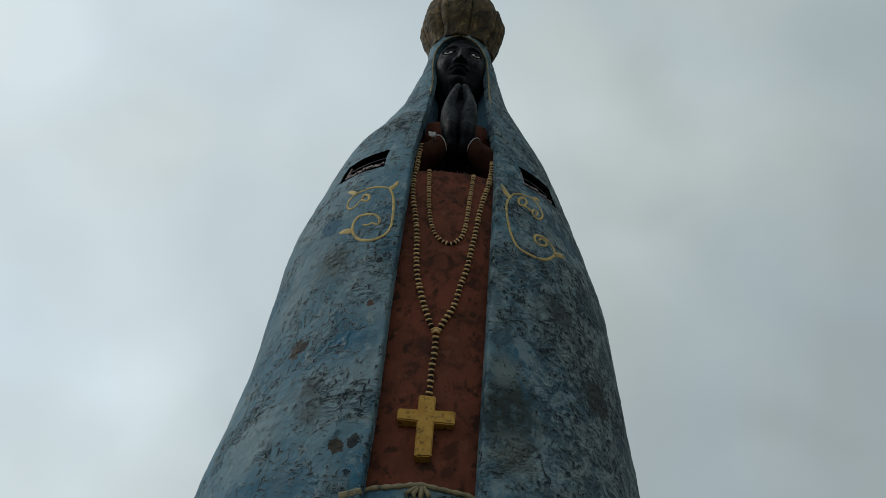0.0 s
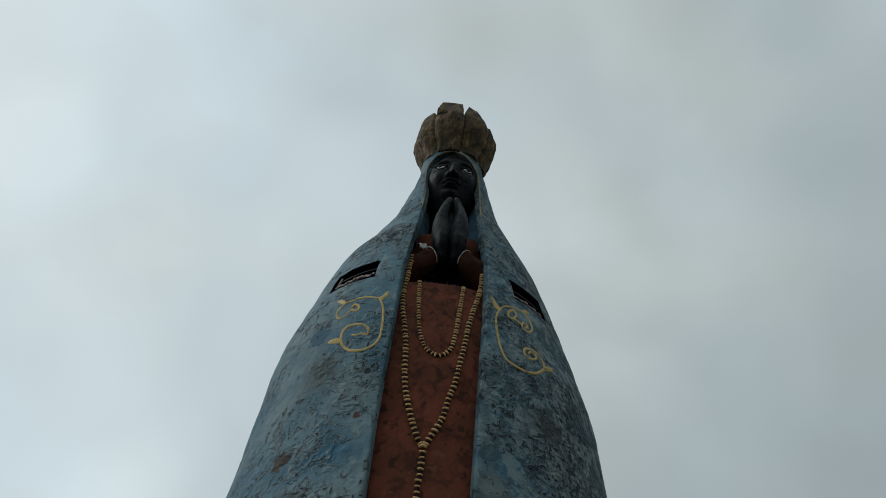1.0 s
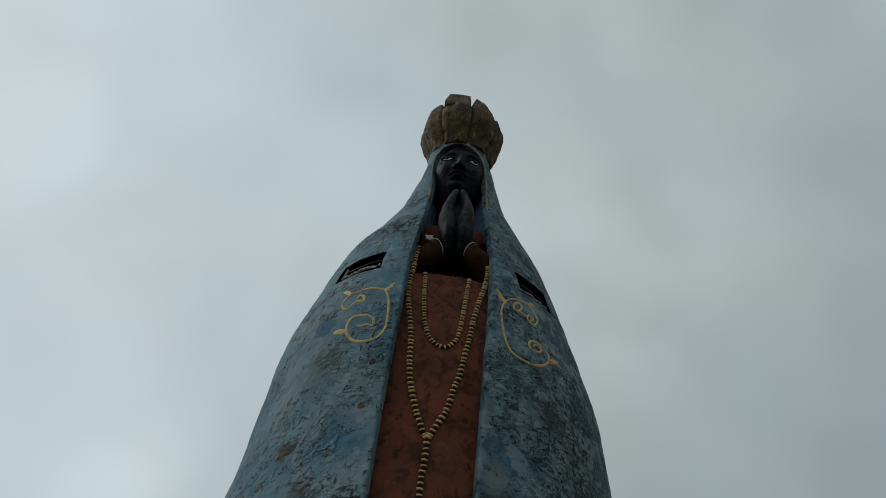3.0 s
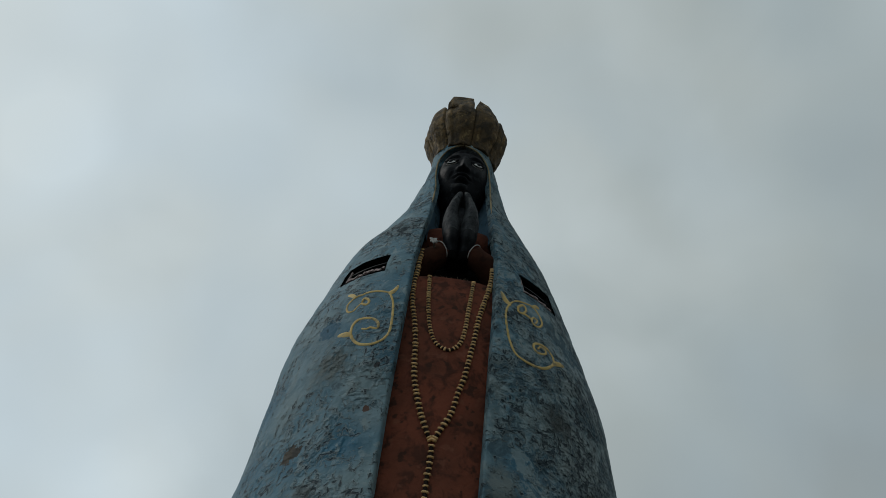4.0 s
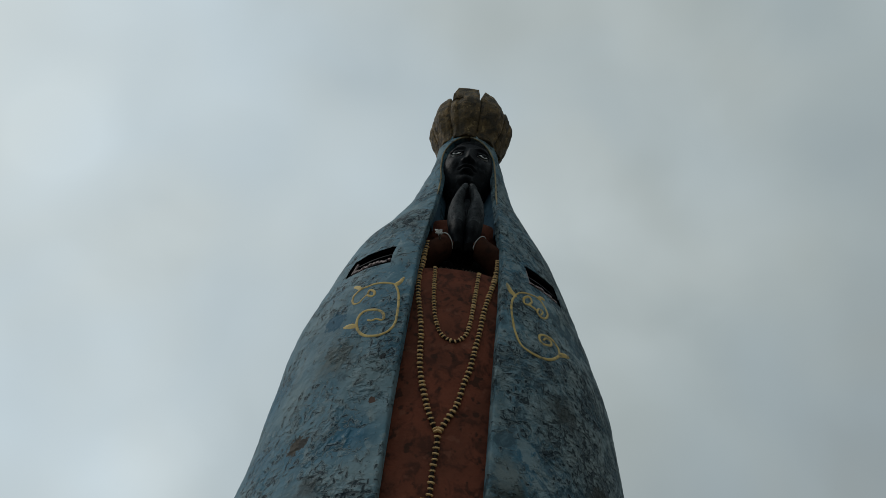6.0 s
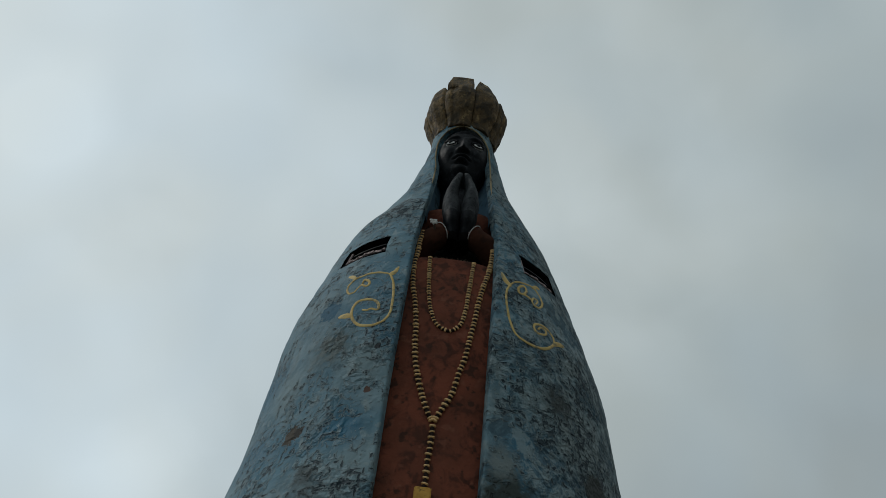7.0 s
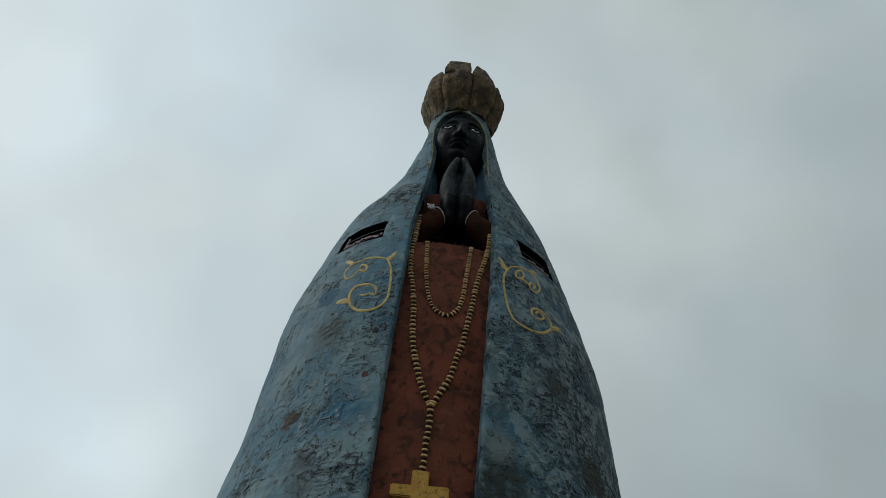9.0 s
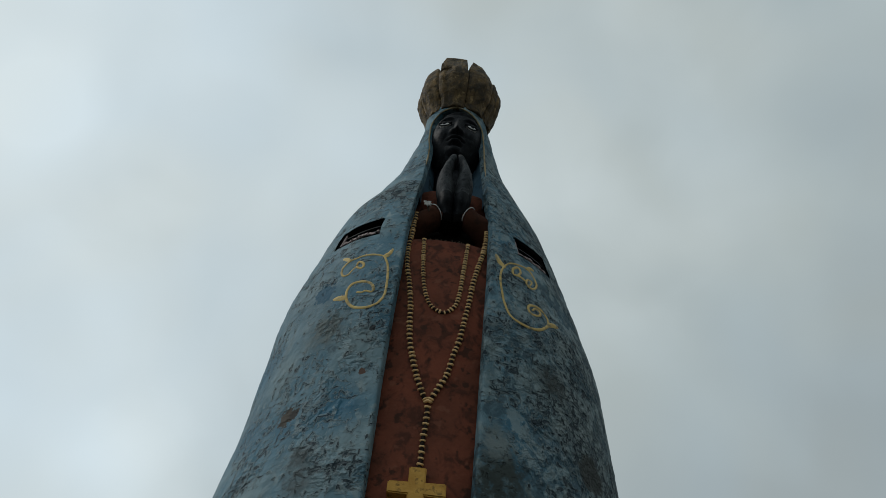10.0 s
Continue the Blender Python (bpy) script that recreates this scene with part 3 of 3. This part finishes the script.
HEAD_TILT = Euler((0, radians(4), 0)).to_matrix()


def face_shape(p, d):
    """A plain carved head: brow, nose, lips and chin in shallow relief."""
    x, z = p.x / 0.43, p.z / 0.68
    if d.y > 0:
        return HEAD_TILT @ p

    def dome(cx, cz, sx, sz):
        return math.exp(-((x - cx) / sx) ** 2 - ((z - cz) / sz) ** 2)

    def pair_of(cx, cz, sx, sz):
        return dome(-cx, cz, sx, sz) + dome(cx, cz, sx, sz)
    # nose: a ridge that grows to a blunt tip and ends at a flat underside
    ridge = math.exp(-(x / (0.11 + 0.06 * max(0.0, 0.2 - z))) ** 2) * min(max((0.42 - z) / 0.55, 0.0), 1.0) * min(max((z + 0.215) / 0.035, 0.0), 1.0)
    out = 0.150 * ridge + 0.060 * pair_of(0.19, -0.145, 0.085, 0.055)
    # lips with a deep line between them, drooping corners
    droop = 0.20 * x * x
    zl = z + droop

    def lip(cz, sx, sz):
        return math.exp(-(x / sx) ** 4 - ((zl - cz) / sz) ** 2)
    out += 0.075 * lip(-0.325, 0.27, 0.040) + 0.080 * lip(-0.430, 0.22, 0.045) - 0.055 * lip(-0.375, 0.34, 0.016) - 0.035 * lip(-0.515, 0.25, 0.035)
    out += 0.075 * dome(0, -0.66, 0.28, 0.11) - 0.020 * dome(0, -0.25, 0.06, 0.04)
    # folds from the nose to the mouth's corners
    out -= 0.022 * (math.exp(-((abs(x) - 0.36 - 0.5 * max(-0.2 - z, 0)) / 0.05) ** 2 - ((z + 0.28) / 0.12) ** 2))
    # brows, bands over the forehead, eye hollows, cheeks
    arch = 0.40 - 0.25 * (abs(x) - 0.48) ** 2
    out += 0.050 * math.exp(-((z - arch) / 0.035) ** 2 - ((abs(x) - 0.5) / 0.30) ** 4)
    out += 0.030 * dome(0, 0.66, 0.9, 0.022) + 0.030 * dome(0, 0.77, 0.9, 0.022)
    out -= 0.060 * pair_of(0.50, 0.20, 0.25, 0.12)
    out += 0.045 * pair_of(0.60, -0.12, 0.25, 0.2)
    return HEAD_TILT @ (p + Vector((0, -out, 0)))


def add_head(bm):
    add_ball(bm, HEAD, (0.46, 0.47, 0.74), SKIN, 200, 150, face_shape)
    add_tube(bm, [(0.05, 9.62, 10.2), (0.05, 9.58, 10.8), (0.055, 9.56, 11.4)], [0.33, 0.27, 0.30], SKIN, 24)
    # pale almond shapes in the eye hollows, the dark round of each rolled up under the lid
    for s in (-1, 1):
        c = HEAD + HEAD_TILT @ Vector((s * 0.215, -0.385, 0.108))
        turn = HEAD_TILT @ Euler((radians(-12), 0, s * radians(20))).to_matrix()

        def almond(p, d, turn=turn):
            q = Vector((p.x, p.y, p.z * (1 - 0.75 * (p.x / 0.11) ** 2)))
            return turn @ q
        add_ball(bm, c, (0.100, 0.050, 0.060), PALE, 24, 14, almond)
        add_ball(bm, c + turn @ Vector((0, -0.036, 0.012)), (0.044, 0.030, 0.042), SKIN, 16, 10)
        for low, r in ((0.056, 0.020), (-0.058, 0.009)):
            lid = [c + turn @ Vector((x, -0.036, low * (1 - (x / 0.118) ** 2) + 0.004)) for x in np.linspace(-0.115, 0.115, 11)]
            add_tube(bm, lid, [r] * 11, SKIN, 6)


def add_palms(bm):
    """Two joined palms, lofted from wrist to finger ends, with the cuffs and sleeves behind them."""
    for s in (-1, 1):
        rows = []
        #     along, side, half width, half depth
        form = smooth_table([(0, 0.082), (0.12, 0.095), (0.3, 0.118), (0.45, 0.134), (0.6, 0.142), (0.78, 0.107), (0.92, 0.058), (1.0, 0.028)])
        wid = smooth_table([(0, 0.090), (0.12, 0.104), (0.3, 0.126), (0.45, 0.134), (0.6, 0.104), (0.78, 0.074), (0.92, 0.053), (0.97, 0.036), (1.0, 0.012)])
        dep = smooth_table([(0, 0.17), (0.25, 0.25), (0.5, 0.25), (0.75, 0.19), (0.93, 0.10), (1.0, 0.02)])
        for u in np.linspace(0, 1, 40):
            c = Vector((0.09 + s * form(u), 8.48 + 0.10 * u + 0.8 * max(0, 0.15 - u), 9.20 + 1.42 * u - 0.6 * max(0, 0.10 - u)))
            row = []
            for a in np.linspace(0, 2 * math.pi, 40, endpoint=False):
                q = Vector((math.cos(a) * wid(u), math.sin(a) * dep(u), 0))
                if u > 0.42:
                    g0 = 0.012 * min((u - 0.42) * 6, 1)
                    q *= 1 - g0 / max(wid(u), 0.03) * max(0.0, math.cos(q.y / 0.075 * math.pi)) * 0.9
                row.append(c + q + Vector((noise.noise((c + q) * 7) * 0.010, 0, 0)))
            rows.append(row)
        # wrists and lower palms get blacker slots as painted shade; rubbed grey above
        vs = add_grid(bm, rows[:3], DARK, closed=True)
        bm.faces.new(vs[0]).material_index = DARK
        add_grid(bm, rows[2:11], SKIN, closed=True)
        vs = add_grid(bm, rows[10:], GREY, closed=True)
        bm.faces.new(vs[-1]).material_index = GREY
        # forearm sleeve
        line = spline([(0.085 + s * 0.74, 8.86, 8.93), (0.085 + s * 0.58, 8.72, 9.06), (0.085 + s * 0.40, 8.58, 9.17), (0.085 + s * 0.265, 8.53, 9.25), (0.085 + s * 0.20, 8.50, 9.33)], 18)
        add_tube(bm, line, list(np.linspace(0.23, 0.150, 18)), SLEEVE, 28)
        # pale cuff line
        end = Vector(line[-1]) + Vector((s * 0.035, -0.02, -0.045))
        axis = Vector((-s * 0.78, 0.22, 0.58)).normalized()
        a = axis.cross(Vector((0, 0, 1))).normalized()
        b = a.cross(axis)
        ring = [end + (a * math.cos(k) + b * math.sin(k)) * 0.145 for k in np.linspace(0, 2 * math.pi, 33)]
        add_tube(bm, ring, [0.0065] * 33, PALE, 6)


def build_statue():
    bm = bmesh.new()
    # added near-black mass that fills the hollow behind the wrists as shade
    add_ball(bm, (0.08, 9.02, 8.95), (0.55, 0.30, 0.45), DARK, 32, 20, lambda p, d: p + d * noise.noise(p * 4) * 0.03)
    add_mantle(bm)
    add_gown(bm)
    add_head(bm)
    add_palms(bm)
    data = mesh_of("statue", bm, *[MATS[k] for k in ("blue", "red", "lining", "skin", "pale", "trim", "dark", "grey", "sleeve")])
    return thing("statue", "tall weathered concrete statue with blue mantle and red gown", "statue", data)


# ---------------------------------------------------------------- things on the statue


def build_crown():
    base = Vector((0.05, 9.65, 12.42))
    crown = rest_point(thing("crown", "stained gilt concrete crown of eight bulging petals", "crown"), base)
    out = smooth_table([(-0.14, 0.545), (0, 0.555), (0.15, 0.600), (0.35, 0.685), (0.58, 0.735), (0.8, 0.71), (1.0, 0.635), (1.14, 0.575), (1.3, 0.52), (1.45, 0.48)])
    # of each petal: height, where its peak stands across it, height lost to either edge
    petals = [(1.285, 0.0, 0.02, 0.02), (1.29, -0.45, 0.42, 0.40), (0.95, 0.0, 0.12, 0.12), (0.95, 0.0, 0.2, 0.2), (1.0, 0.0, 0.2, 0.2), (0.95, 0.0, 0.2, 0.2),
              (0.93, 0.0, 0.12, 0.12), (1.12, 0.25, 0.36, 0.28)]
    for k, (tall, peak, lost_a, lost_b) in enumerate(petals):
        bm = bmesh.new()
        rows_o, rows_i = [], []
        for u in np.linspace(-1, 1, 33):
            ro, ri = [], []
            for row in range(34):
                # the front petal steps in to a square tab
                v = row / 33 if k else (row / 22 * 0.62 if row < 23 else 0.62 + (row - 23) / 10 * 0.38)
                side_u = (peak - u) / (1 + peak) if u < peak else (u - peak) / (1 - peak)
                top = tall - (lost_a if u < peak else lost_b) * abs(side_u) ** (1.25 if k == 1 else 1.8)
                h = -0.06 + v * (top + 0.06)
                spread = 20.0 if k == 0 and row > 22 else 22.2
                a = radians(-12 + 45 * k + u * spread)
                # a bulging face with a blunt rib along it and a groove at either edge
                r = out(h) - 0.045 * abs(u) ** 5 + 0.016 * math.exp(-((u - 0.15) / 0.20) ** 2) - 0.018 * math.exp(-((u + 0.42) / 0.13) ** 2) + (0.020 if k == 0 else 0.0)
                p = base + Vector((math.sin(a) * r, -math.cos(a) * r, h))
                if k == 0 and row > 22:
                    # the tab is a nearly flat slab
                    flat = min((row - 22) / 4, 1.0)
                    p = p.lerp(base + Vector((math.sin(a) * (out(h) + 0.02), -0.985 * out(h) - 0.012 * math.cos(u * 1.5), h)), flat)
                p += Vector((math.sin(a), -math.cos(a), 0)) * (noise.noise(p * 5) * 0.018 + noise.noise(p * 13) * 0.010)
                p.z += noise.noise(p * 9) * (0.010 * v if k else 0.0)
                ro.append(p)
                ri.append(p + Vector((-math.sin(a) * 0.09, math.cos(a) * 0.09, -0.01)))
            rows_o.append(ro)
            rows_i.append(ri)
        vo, vi = add_grid(bm, rows_o), add_grid(bm, rows_i)
        for i in range(32):
            bm.faces.new((vo[i][-1], vo[i + 1][-1], vi[i + 1][-1], vi[i][-1]))
            bm.faces.new((vo[i][0], vo[i + 1][0], vi[i + 1][0], vi[i][0]))
        for j in range(33):
            for i in (0, -1):
                bm.faces.new((vo[i][j], vo[i][j + 1], vi[i][j + 1], vi[i][j]))
        part("petal", bm, MATS["crown"], crown, "taller square-topped front petal" if k == 0 else "")
    bm = bmesh.new()
    rows = [[base + Vector((math.sin(a) * (out(h) - 0.11), -math.cos(a) * (out(h) - 0.11), h)) for a in np.linspace(0, 2 * math.pi, 48, endpoint=False)] for h in np.linspace(-0.06, 0.78, 12)]
    vs = add_grid(bm, rows, closed=True)
    bm.faces.new(vs[-1])
    part("core", bm, MATS["core"], crown)
    bm = bmesh.new()
    add_tube(bm, [base + Vector((math.sin(a) * 0.485, -math.cos(a) * 0.485, 0.03)) for a in np.linspace(0, 2 * math.pi, 49)], [0.05] * 49, 0, 8, caps=False)
    part("rim", bm, MATS["crown"], crown)


BEAD = None


def build_beads(name, label, lines, step, size=1.0):
    """Strings of flat gold beads that lie on the gown."""
    global BEAD
    first = Vector(on_gown(*lines[0][0], 0.03))
    string = rest_point(thing(name, label, "necklace"), first)
    if BEAD is None:
        # a short rounded bar that lies across the string
        bm = bmesh.new()
        add_ball(bm, (0, 0, 0), (0.038, 0.021, 0.0155), 0, 10, 6, lambda p, d: Vector((0.038 * math.copysign(abs(d.x) ** 0.55, d.x), p.y, p.z)))
        BEAD = mesh_of("bead", bm, MATS["bead"])
    rng = random.Random(5)
    for line in lines:
        fine = spline(line, 200)
        pts = [on_gown(x, z, 0.025) for x, z in fine]
        run = np.r_[0, np.cumsum([(b - a).length for a, b in zip(pts, pts[1:])])]
        n = max(2, int(run[-1] / step))
        for d in np.linspace(0, run[-1], n):
            i = min(int(np.searchsorted(run, d)), 198)
            t = (pts[i + 1] - pts[i]).normalized() if i < 199 else Vector((0, 0, 1))
            b = new("bead", BEAD)
            b.parent = string
            across = t.cross(Vector((0, -1, 0))).normalized()
            turn = Matrix((across, t.cross(across), t)).transposed() @ Euler((rng.uniform(-0.12, 0.12), rng.uniform(-0.15, 0.15), 0)).to_matrix()
            b.location = pts[i] - first
            b.rotation_euler = turn.to_euler()
            s = size * rng.uniform(0.86, 1.12)
            b.scale = (s, s, s * rng.uniform(0.85, 1.1))
        # a cord whose dark colour paints the shade round and between the beads
        bm = bmesh.new()
        add_tube(bm, [on_gown(x, z, 0.015) for x, z in fine[::4]], [0.023 * size] * 50, 0, 8)
        part("cord", bm, MATS["cord"], string, "cord coloured dark as the shade between the beads")
    return string


def build_rosary():
    left = [(-0.40, 9.25), (-0.425, 9.0), (-0.43, 8.70), (-0.45, 8.45), (-0.427, 8.02), (-0.375, 7.72), (-0.321, 7.30), (-0.307, 7.03), (-0.280, 6.77), (-0.247, 6.60), (-0.166, 6.29), (-0.072, 6.03), (-0.016, 5.92)]
    right = [(0.59, 9.22), (0.58, 8.90), (0.54, 8.50), (0.483, 8.20), (0.415, 7.80), (0.381, 7.48), (0.346, 7.23), (0.287, 6.82), (0.230, 6.60), (0.175, 6.32), (0.067, 6.07), (-0.003, 5.92)]
    tail = [(-0.006, 5.86), (-0.009, 5.62), (-0.025, 5.43), (-0.025, 5.19), (-0.038, 5.08)]
    rosary = build_beads("rosary", "long string of gold beads with a gold cross on the gown", [left, right, tail], 0.064)
    c = on_gown(-0.040, 4.725, 0.05)
    slope = (on_gown(-0.03, 5.1) - on_gown(-0.03, 4.4)).normalized()
    x = Vector((1, 0, 0.0))
    turn = Matrix((x, slope.cross(x), slope)).transposed()
    bm = bmesh.new()
    add_box(bm, c, (0.084, 0.065, 0.345), turn, 0, 0.012)
    add_box(bm, c + slope * 0.110 + turn @ Vector((0, -0.004, 0)), (0.285, 0.060, 0.072), turn, 0, 0.012)
    for v in bm.verts:
        v.co += Vector((noise.noise(v.co * 6), 0, noise.noise(v.co * 6 + Vector((3, 3, 3))))) * 0.012
    part("cross", bm, MATS["gold"], rosary, "thick gold-painted cross")


def build_necklace():
    line = [(-0.255, 8.60), (-0.240, 8.25), (-0.225, 7.99), (-0.192, 7.69), (-0.151, 7.49), (-0.093, 7.33), (0.0, 7.24), (0.102, 7.22), (0.212, 7.35), (0.258, 7.60), (0.278, 7.87), (0.299, 8.15), (0.33, 8.60)]
    build_beads("necklace", "short looped string of gold beads on the gown", [line], 0.052, 0.8)


def add_stroke(bm, points, w0, w1, n=60):
    """A proud painted ribbon on the mantle; its width swells from w0 in the middle to w1 at the ends."""
    fine = spline(points, n)
    rows = []
    for i, (ph, z) in enumerate(fine):
        a, b = fine[max(i - 1, 0)], fine[min(i + 1, n - 1)]
        p = on_mantle(ph, z)
        t = (on_mantle(*b) - on_mantle(*a)).normalized()
        out = (on_mantle(ph, z, 0.1) - p).normalized()
        s = t.cross(out).normalized()
        u = i / (n - 1)
        w = (w1 + (w0 - w1) * math.sin(math.pi * u) ** 0.5) * (1 + 0.12 * noise.noise(p * 9))
        lift = lumps(p)
        rows.append([p + s * w * k + out * (h + lift) for k, h in ((-1, -0.04), (-0.95, 0.002), (-0.5, 0.006), (0.5, 0.006), (0.95, 0.002), (1, -0.04))])
    vs = add_grid(bm, rows)
    bm.faces.new(vs[0]), bm.faces.new(vs[-1])


def build_scrolls():
    left = {
        "main": [(-19.3, 8.07), (-17.4, 7.89), (-16.7, 7.63), (-16.9, 7.38), (-18.4, 7.24), (-21.1, 7.18), (-24.8, 7.18), (-27.8, 7.25), (-30.0, 7.39), (-30.5, 7.53), (-29.0, 7.63),
                 (-25.9, 7.64), (-22.5, 7.59), (-20.9, 7.49), (-21.5, 7.43), (-23.5, 7.46), (-24.8, 7.44), (-26.5, 7.46)],
        "upper": [(-19.3, 8.07), (-23.2, 8.13), (-27.1, 8.15), (-30.2, 8.13), (-32.8, 8.10), (-34.7, 8.03), (-35.2, 7.94), (-33.7, 7.84), (-31.6, 7.83), (-30.5, 7.90), (-29.2, 7.96)],
        "leaf": [(-16.9, 8.21), (-17.6, 8.10), (-19.4, 8.04)], "tip": [(-29.6, 7.38), (-32.5, 7.42), (-35.3, 7.44)], "bud": [(-32.5, 8.10), (-34.9, 8.17), (-37.0, 8.22)],
        "ring": [(-29.2, 7.96), (-28.9, 8.04), (-26.9, 8.00), (-26.2, 7.93), (-27.3, 7.90), (-29.2, 7.95)]}
    right = {
        "main": [(23.2, 8.14), (21.4, 7.98), (20.6, 7.76), (20.5, 7.50), (21.8, 7.27), (24.9, 7.19), (28.9, 7.17), (32.8, 7.22), (36.8, 7.36), (37.7, 7.47), (36.4, 7.57), (33.7, 7.61),
                 (30.6, 7.57), (29.7, 7.49), (30.9, 7.43), (33.8, 7.46), (34.9, 7.54), (32.9, 7.56), (31.3, 7.50)],
        "upper": [(23.2, 8.14), (26.3, 8.25), (30.9, 8.31), (34.5, 8.32), (36.5, 8.23), (37.2, 8.08), (35.1, 7.95), (32.7, 7.93), (31.8, 8.00), (33.1, 8.08), (34.8, 8.06), (33.2, 7.97)],
        "leaf": [(20.7, 8.34), (21.6, 8.20), (23.4, 8.10)], "tip": [(36.7, 7.36), (39.3, 7.41), (42.2, 7.44)], "bud": [(34.0, 8.30), (36.3, 8.36), (38.2, 8.37)],
        "ring": [(31.5, 8.02), (29.2, 8.05), (26.6, 8.05), (26.9, 8.15), (29.4, 8.23), (30.4, 8.16), (28.3, 8.05)]}
    sizes = {"main": ("stem", 0.0205, 0.012, 110), "upper": ("curl", 0.0175, 0.011, 90), "leaf": ("leaf", 0.042, 0.012, 14),
             "tip": ("tip", 0.044, 0.010, 14), "bud": ("bud", 0.034, 0.012, 12), "ring": ("ring", 0.0190, 0.015, 30)}
    for strokes in (left, right):
        scroll = rest_point(thing("scroll_ornament", "ochre painted scroll in low relief on the blue mantle", "ornament", group="scrolls on the mantle"), on_mantle(*strokes["main"][0]))
        for key, (name, w0, w1, n) in sizes.items():
            bm = bmesh.new()
            add_stroke(bm, strokes[key], w0, w1, n)
            part(name, bm, MATS["scroll"], scroll)
    bm = bmesh.new()
    add_stroke(bm, [(-15.6, 3.95), (-13.4, 3.97), (-11.3, 4.00)], 0.035, 0.030, 20)
    thing("border_ornament", "faded ochre border strip on the blue mantle's edge", "ornament", mesh_of("border_ornament", bm, MATS["trim"]))


def build_vent(a, b, c, d, label):
    at = on_mantle((a + b) / 2, (c + d) / 2)
    vent = rest_point(thing("wall_vent", label, "vent", group="vents in the mantle"), at)
    # frame bars take the near-black shade colour to sink into the opening
    for args in ((a, b, c - 0.02, c + 0.02, -0.16, -0.03), (a, b, d - 0.02, d + 0.02, -0.16, -0.03),
                 (a - 0.5, a + 0.5, c, d, -0.16, -0.03), (b - 0.5, b + 0.5, c, d, -0.16, -0.03)):
        bm = bmesh.new()
        add_band(bm, *args, steps=12)
        part("frame_bar", bm, MATS["dark"], vent)
    for k in range(3):
        z = c + 0.09 + 0.11 * k
        bm = bmesh.new()
        add_band(bm, a + 0.4, b - 0.4, z, z + 0.015, -0.15, -0.05, 12, tilt=-0.055)
        part("slat", bm, MATS["metal"], vent)
    rng = random.Random(int(d * 100))
    bm = bmesh.new()
    ph = a + 1.2
    while ph < b - 2.0:
        step = rng.uniform(0.4, 1.7)
        z = c + 0.095 + rng.uniform(-0.014, 0.014)
        add_band(bm, ph, min(ph + step, b - 1.0), z, z + rng.uniform(0.012, 0.050), -0.05, -0.025, 3, tilt=rng.uniform(-0.02, 0.02))
        ph += step + rng.uniform(0.05, 0.7)
    part("edge_strip", bm, MATS["rust"], vent, "pale rusty steel strip")
    bm = bmesh.new()
    add_band(bm, a + 1.0, a + 1.6, c + 0.09, d - 0.06, -0.05, -0.03, 2)
    part("end_strip", bm, MATS["rust"], vent, "pale rusty steel end piece")
    # added panel, coloured near-black as the shade inside the vent
    bm = bmesh.new()
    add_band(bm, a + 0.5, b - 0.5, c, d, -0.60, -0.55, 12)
    part("backing", bm, MATS["dark"], vent, "near-black panel standing for the shade behind the slats")


def build_flower():
    """A small pale cloth flower by the cuff."""
    at = Vector((-0.265, 8.31, 9.30))
    ob = rest_point(thing("cloth_flower", "small dirty white cloth flower tucked at the cuff", "flower"), at)
    rng = random.Random(3)
    for k in range(7):
        bm = bmesh.new()
        a = k * 0.9 + rng.uniform(-0.2, 0.2)
        d = Vector((math.cos(a), -0.3, math.sin(a))) * rng.uniform(0.045, 0.075)
        add_tube(bm, [at, at + d * 0.5 + Vector((0, -0.02, 0)), at + d], [0.010, 0.022, 0.006], 0, 7)
        part("petal", bm, MATS["pale"], ob)
    bm = bmesh.new()
    add_tube(bm, [at, at + Vector((0.03, 0.10, -0.06)), at + Vector((0.05, 0.25, -0.12))], [0.015] * 3, 0, 6)
    part("stem", bm, MATS["twig"], ob)


def build_nest():
    """Dry twigs on the ledge below the sleeves."""
    rng = random.Random(8)
    bm = bmesh.new()
    for k in range(70):
        x = rng.uniform(-0.24, 0.34)
        p = on_gown(x, 8.62, -rng.uniform(0.0, 0.08)) + Vector((0, 0, rng.uniform(0.0, 0.02)))
        d = Vector((rng.uniform(-1, 1), rng.uniform(-0.6, 0.3), rng.uniform(-0.1, 0.5))).normalized() * rng.uniform(0.010, 0.026)
        add_tube(bm, [p - d, p + d], [0.006, 0.004], 0, 4)
    thing("twig_litter", "dry twigs and dirt lying on the gown's ledge", "twigs", mesh_of("twig_litter", bm, MATS["twig"]), kind="stuff")


build_ground()
build_plinth()
build_statue()
build_crown()
build_rosary()
build_necklace()
build_scrolls()
build_vent(*VENTS[0], "dark slatted vent opening in the statue's shoulder with rusty edge")
build_vent(*VENTS[1], "dark slatted vent opening in the statue's shoulder")
build_flower()
build_nest()
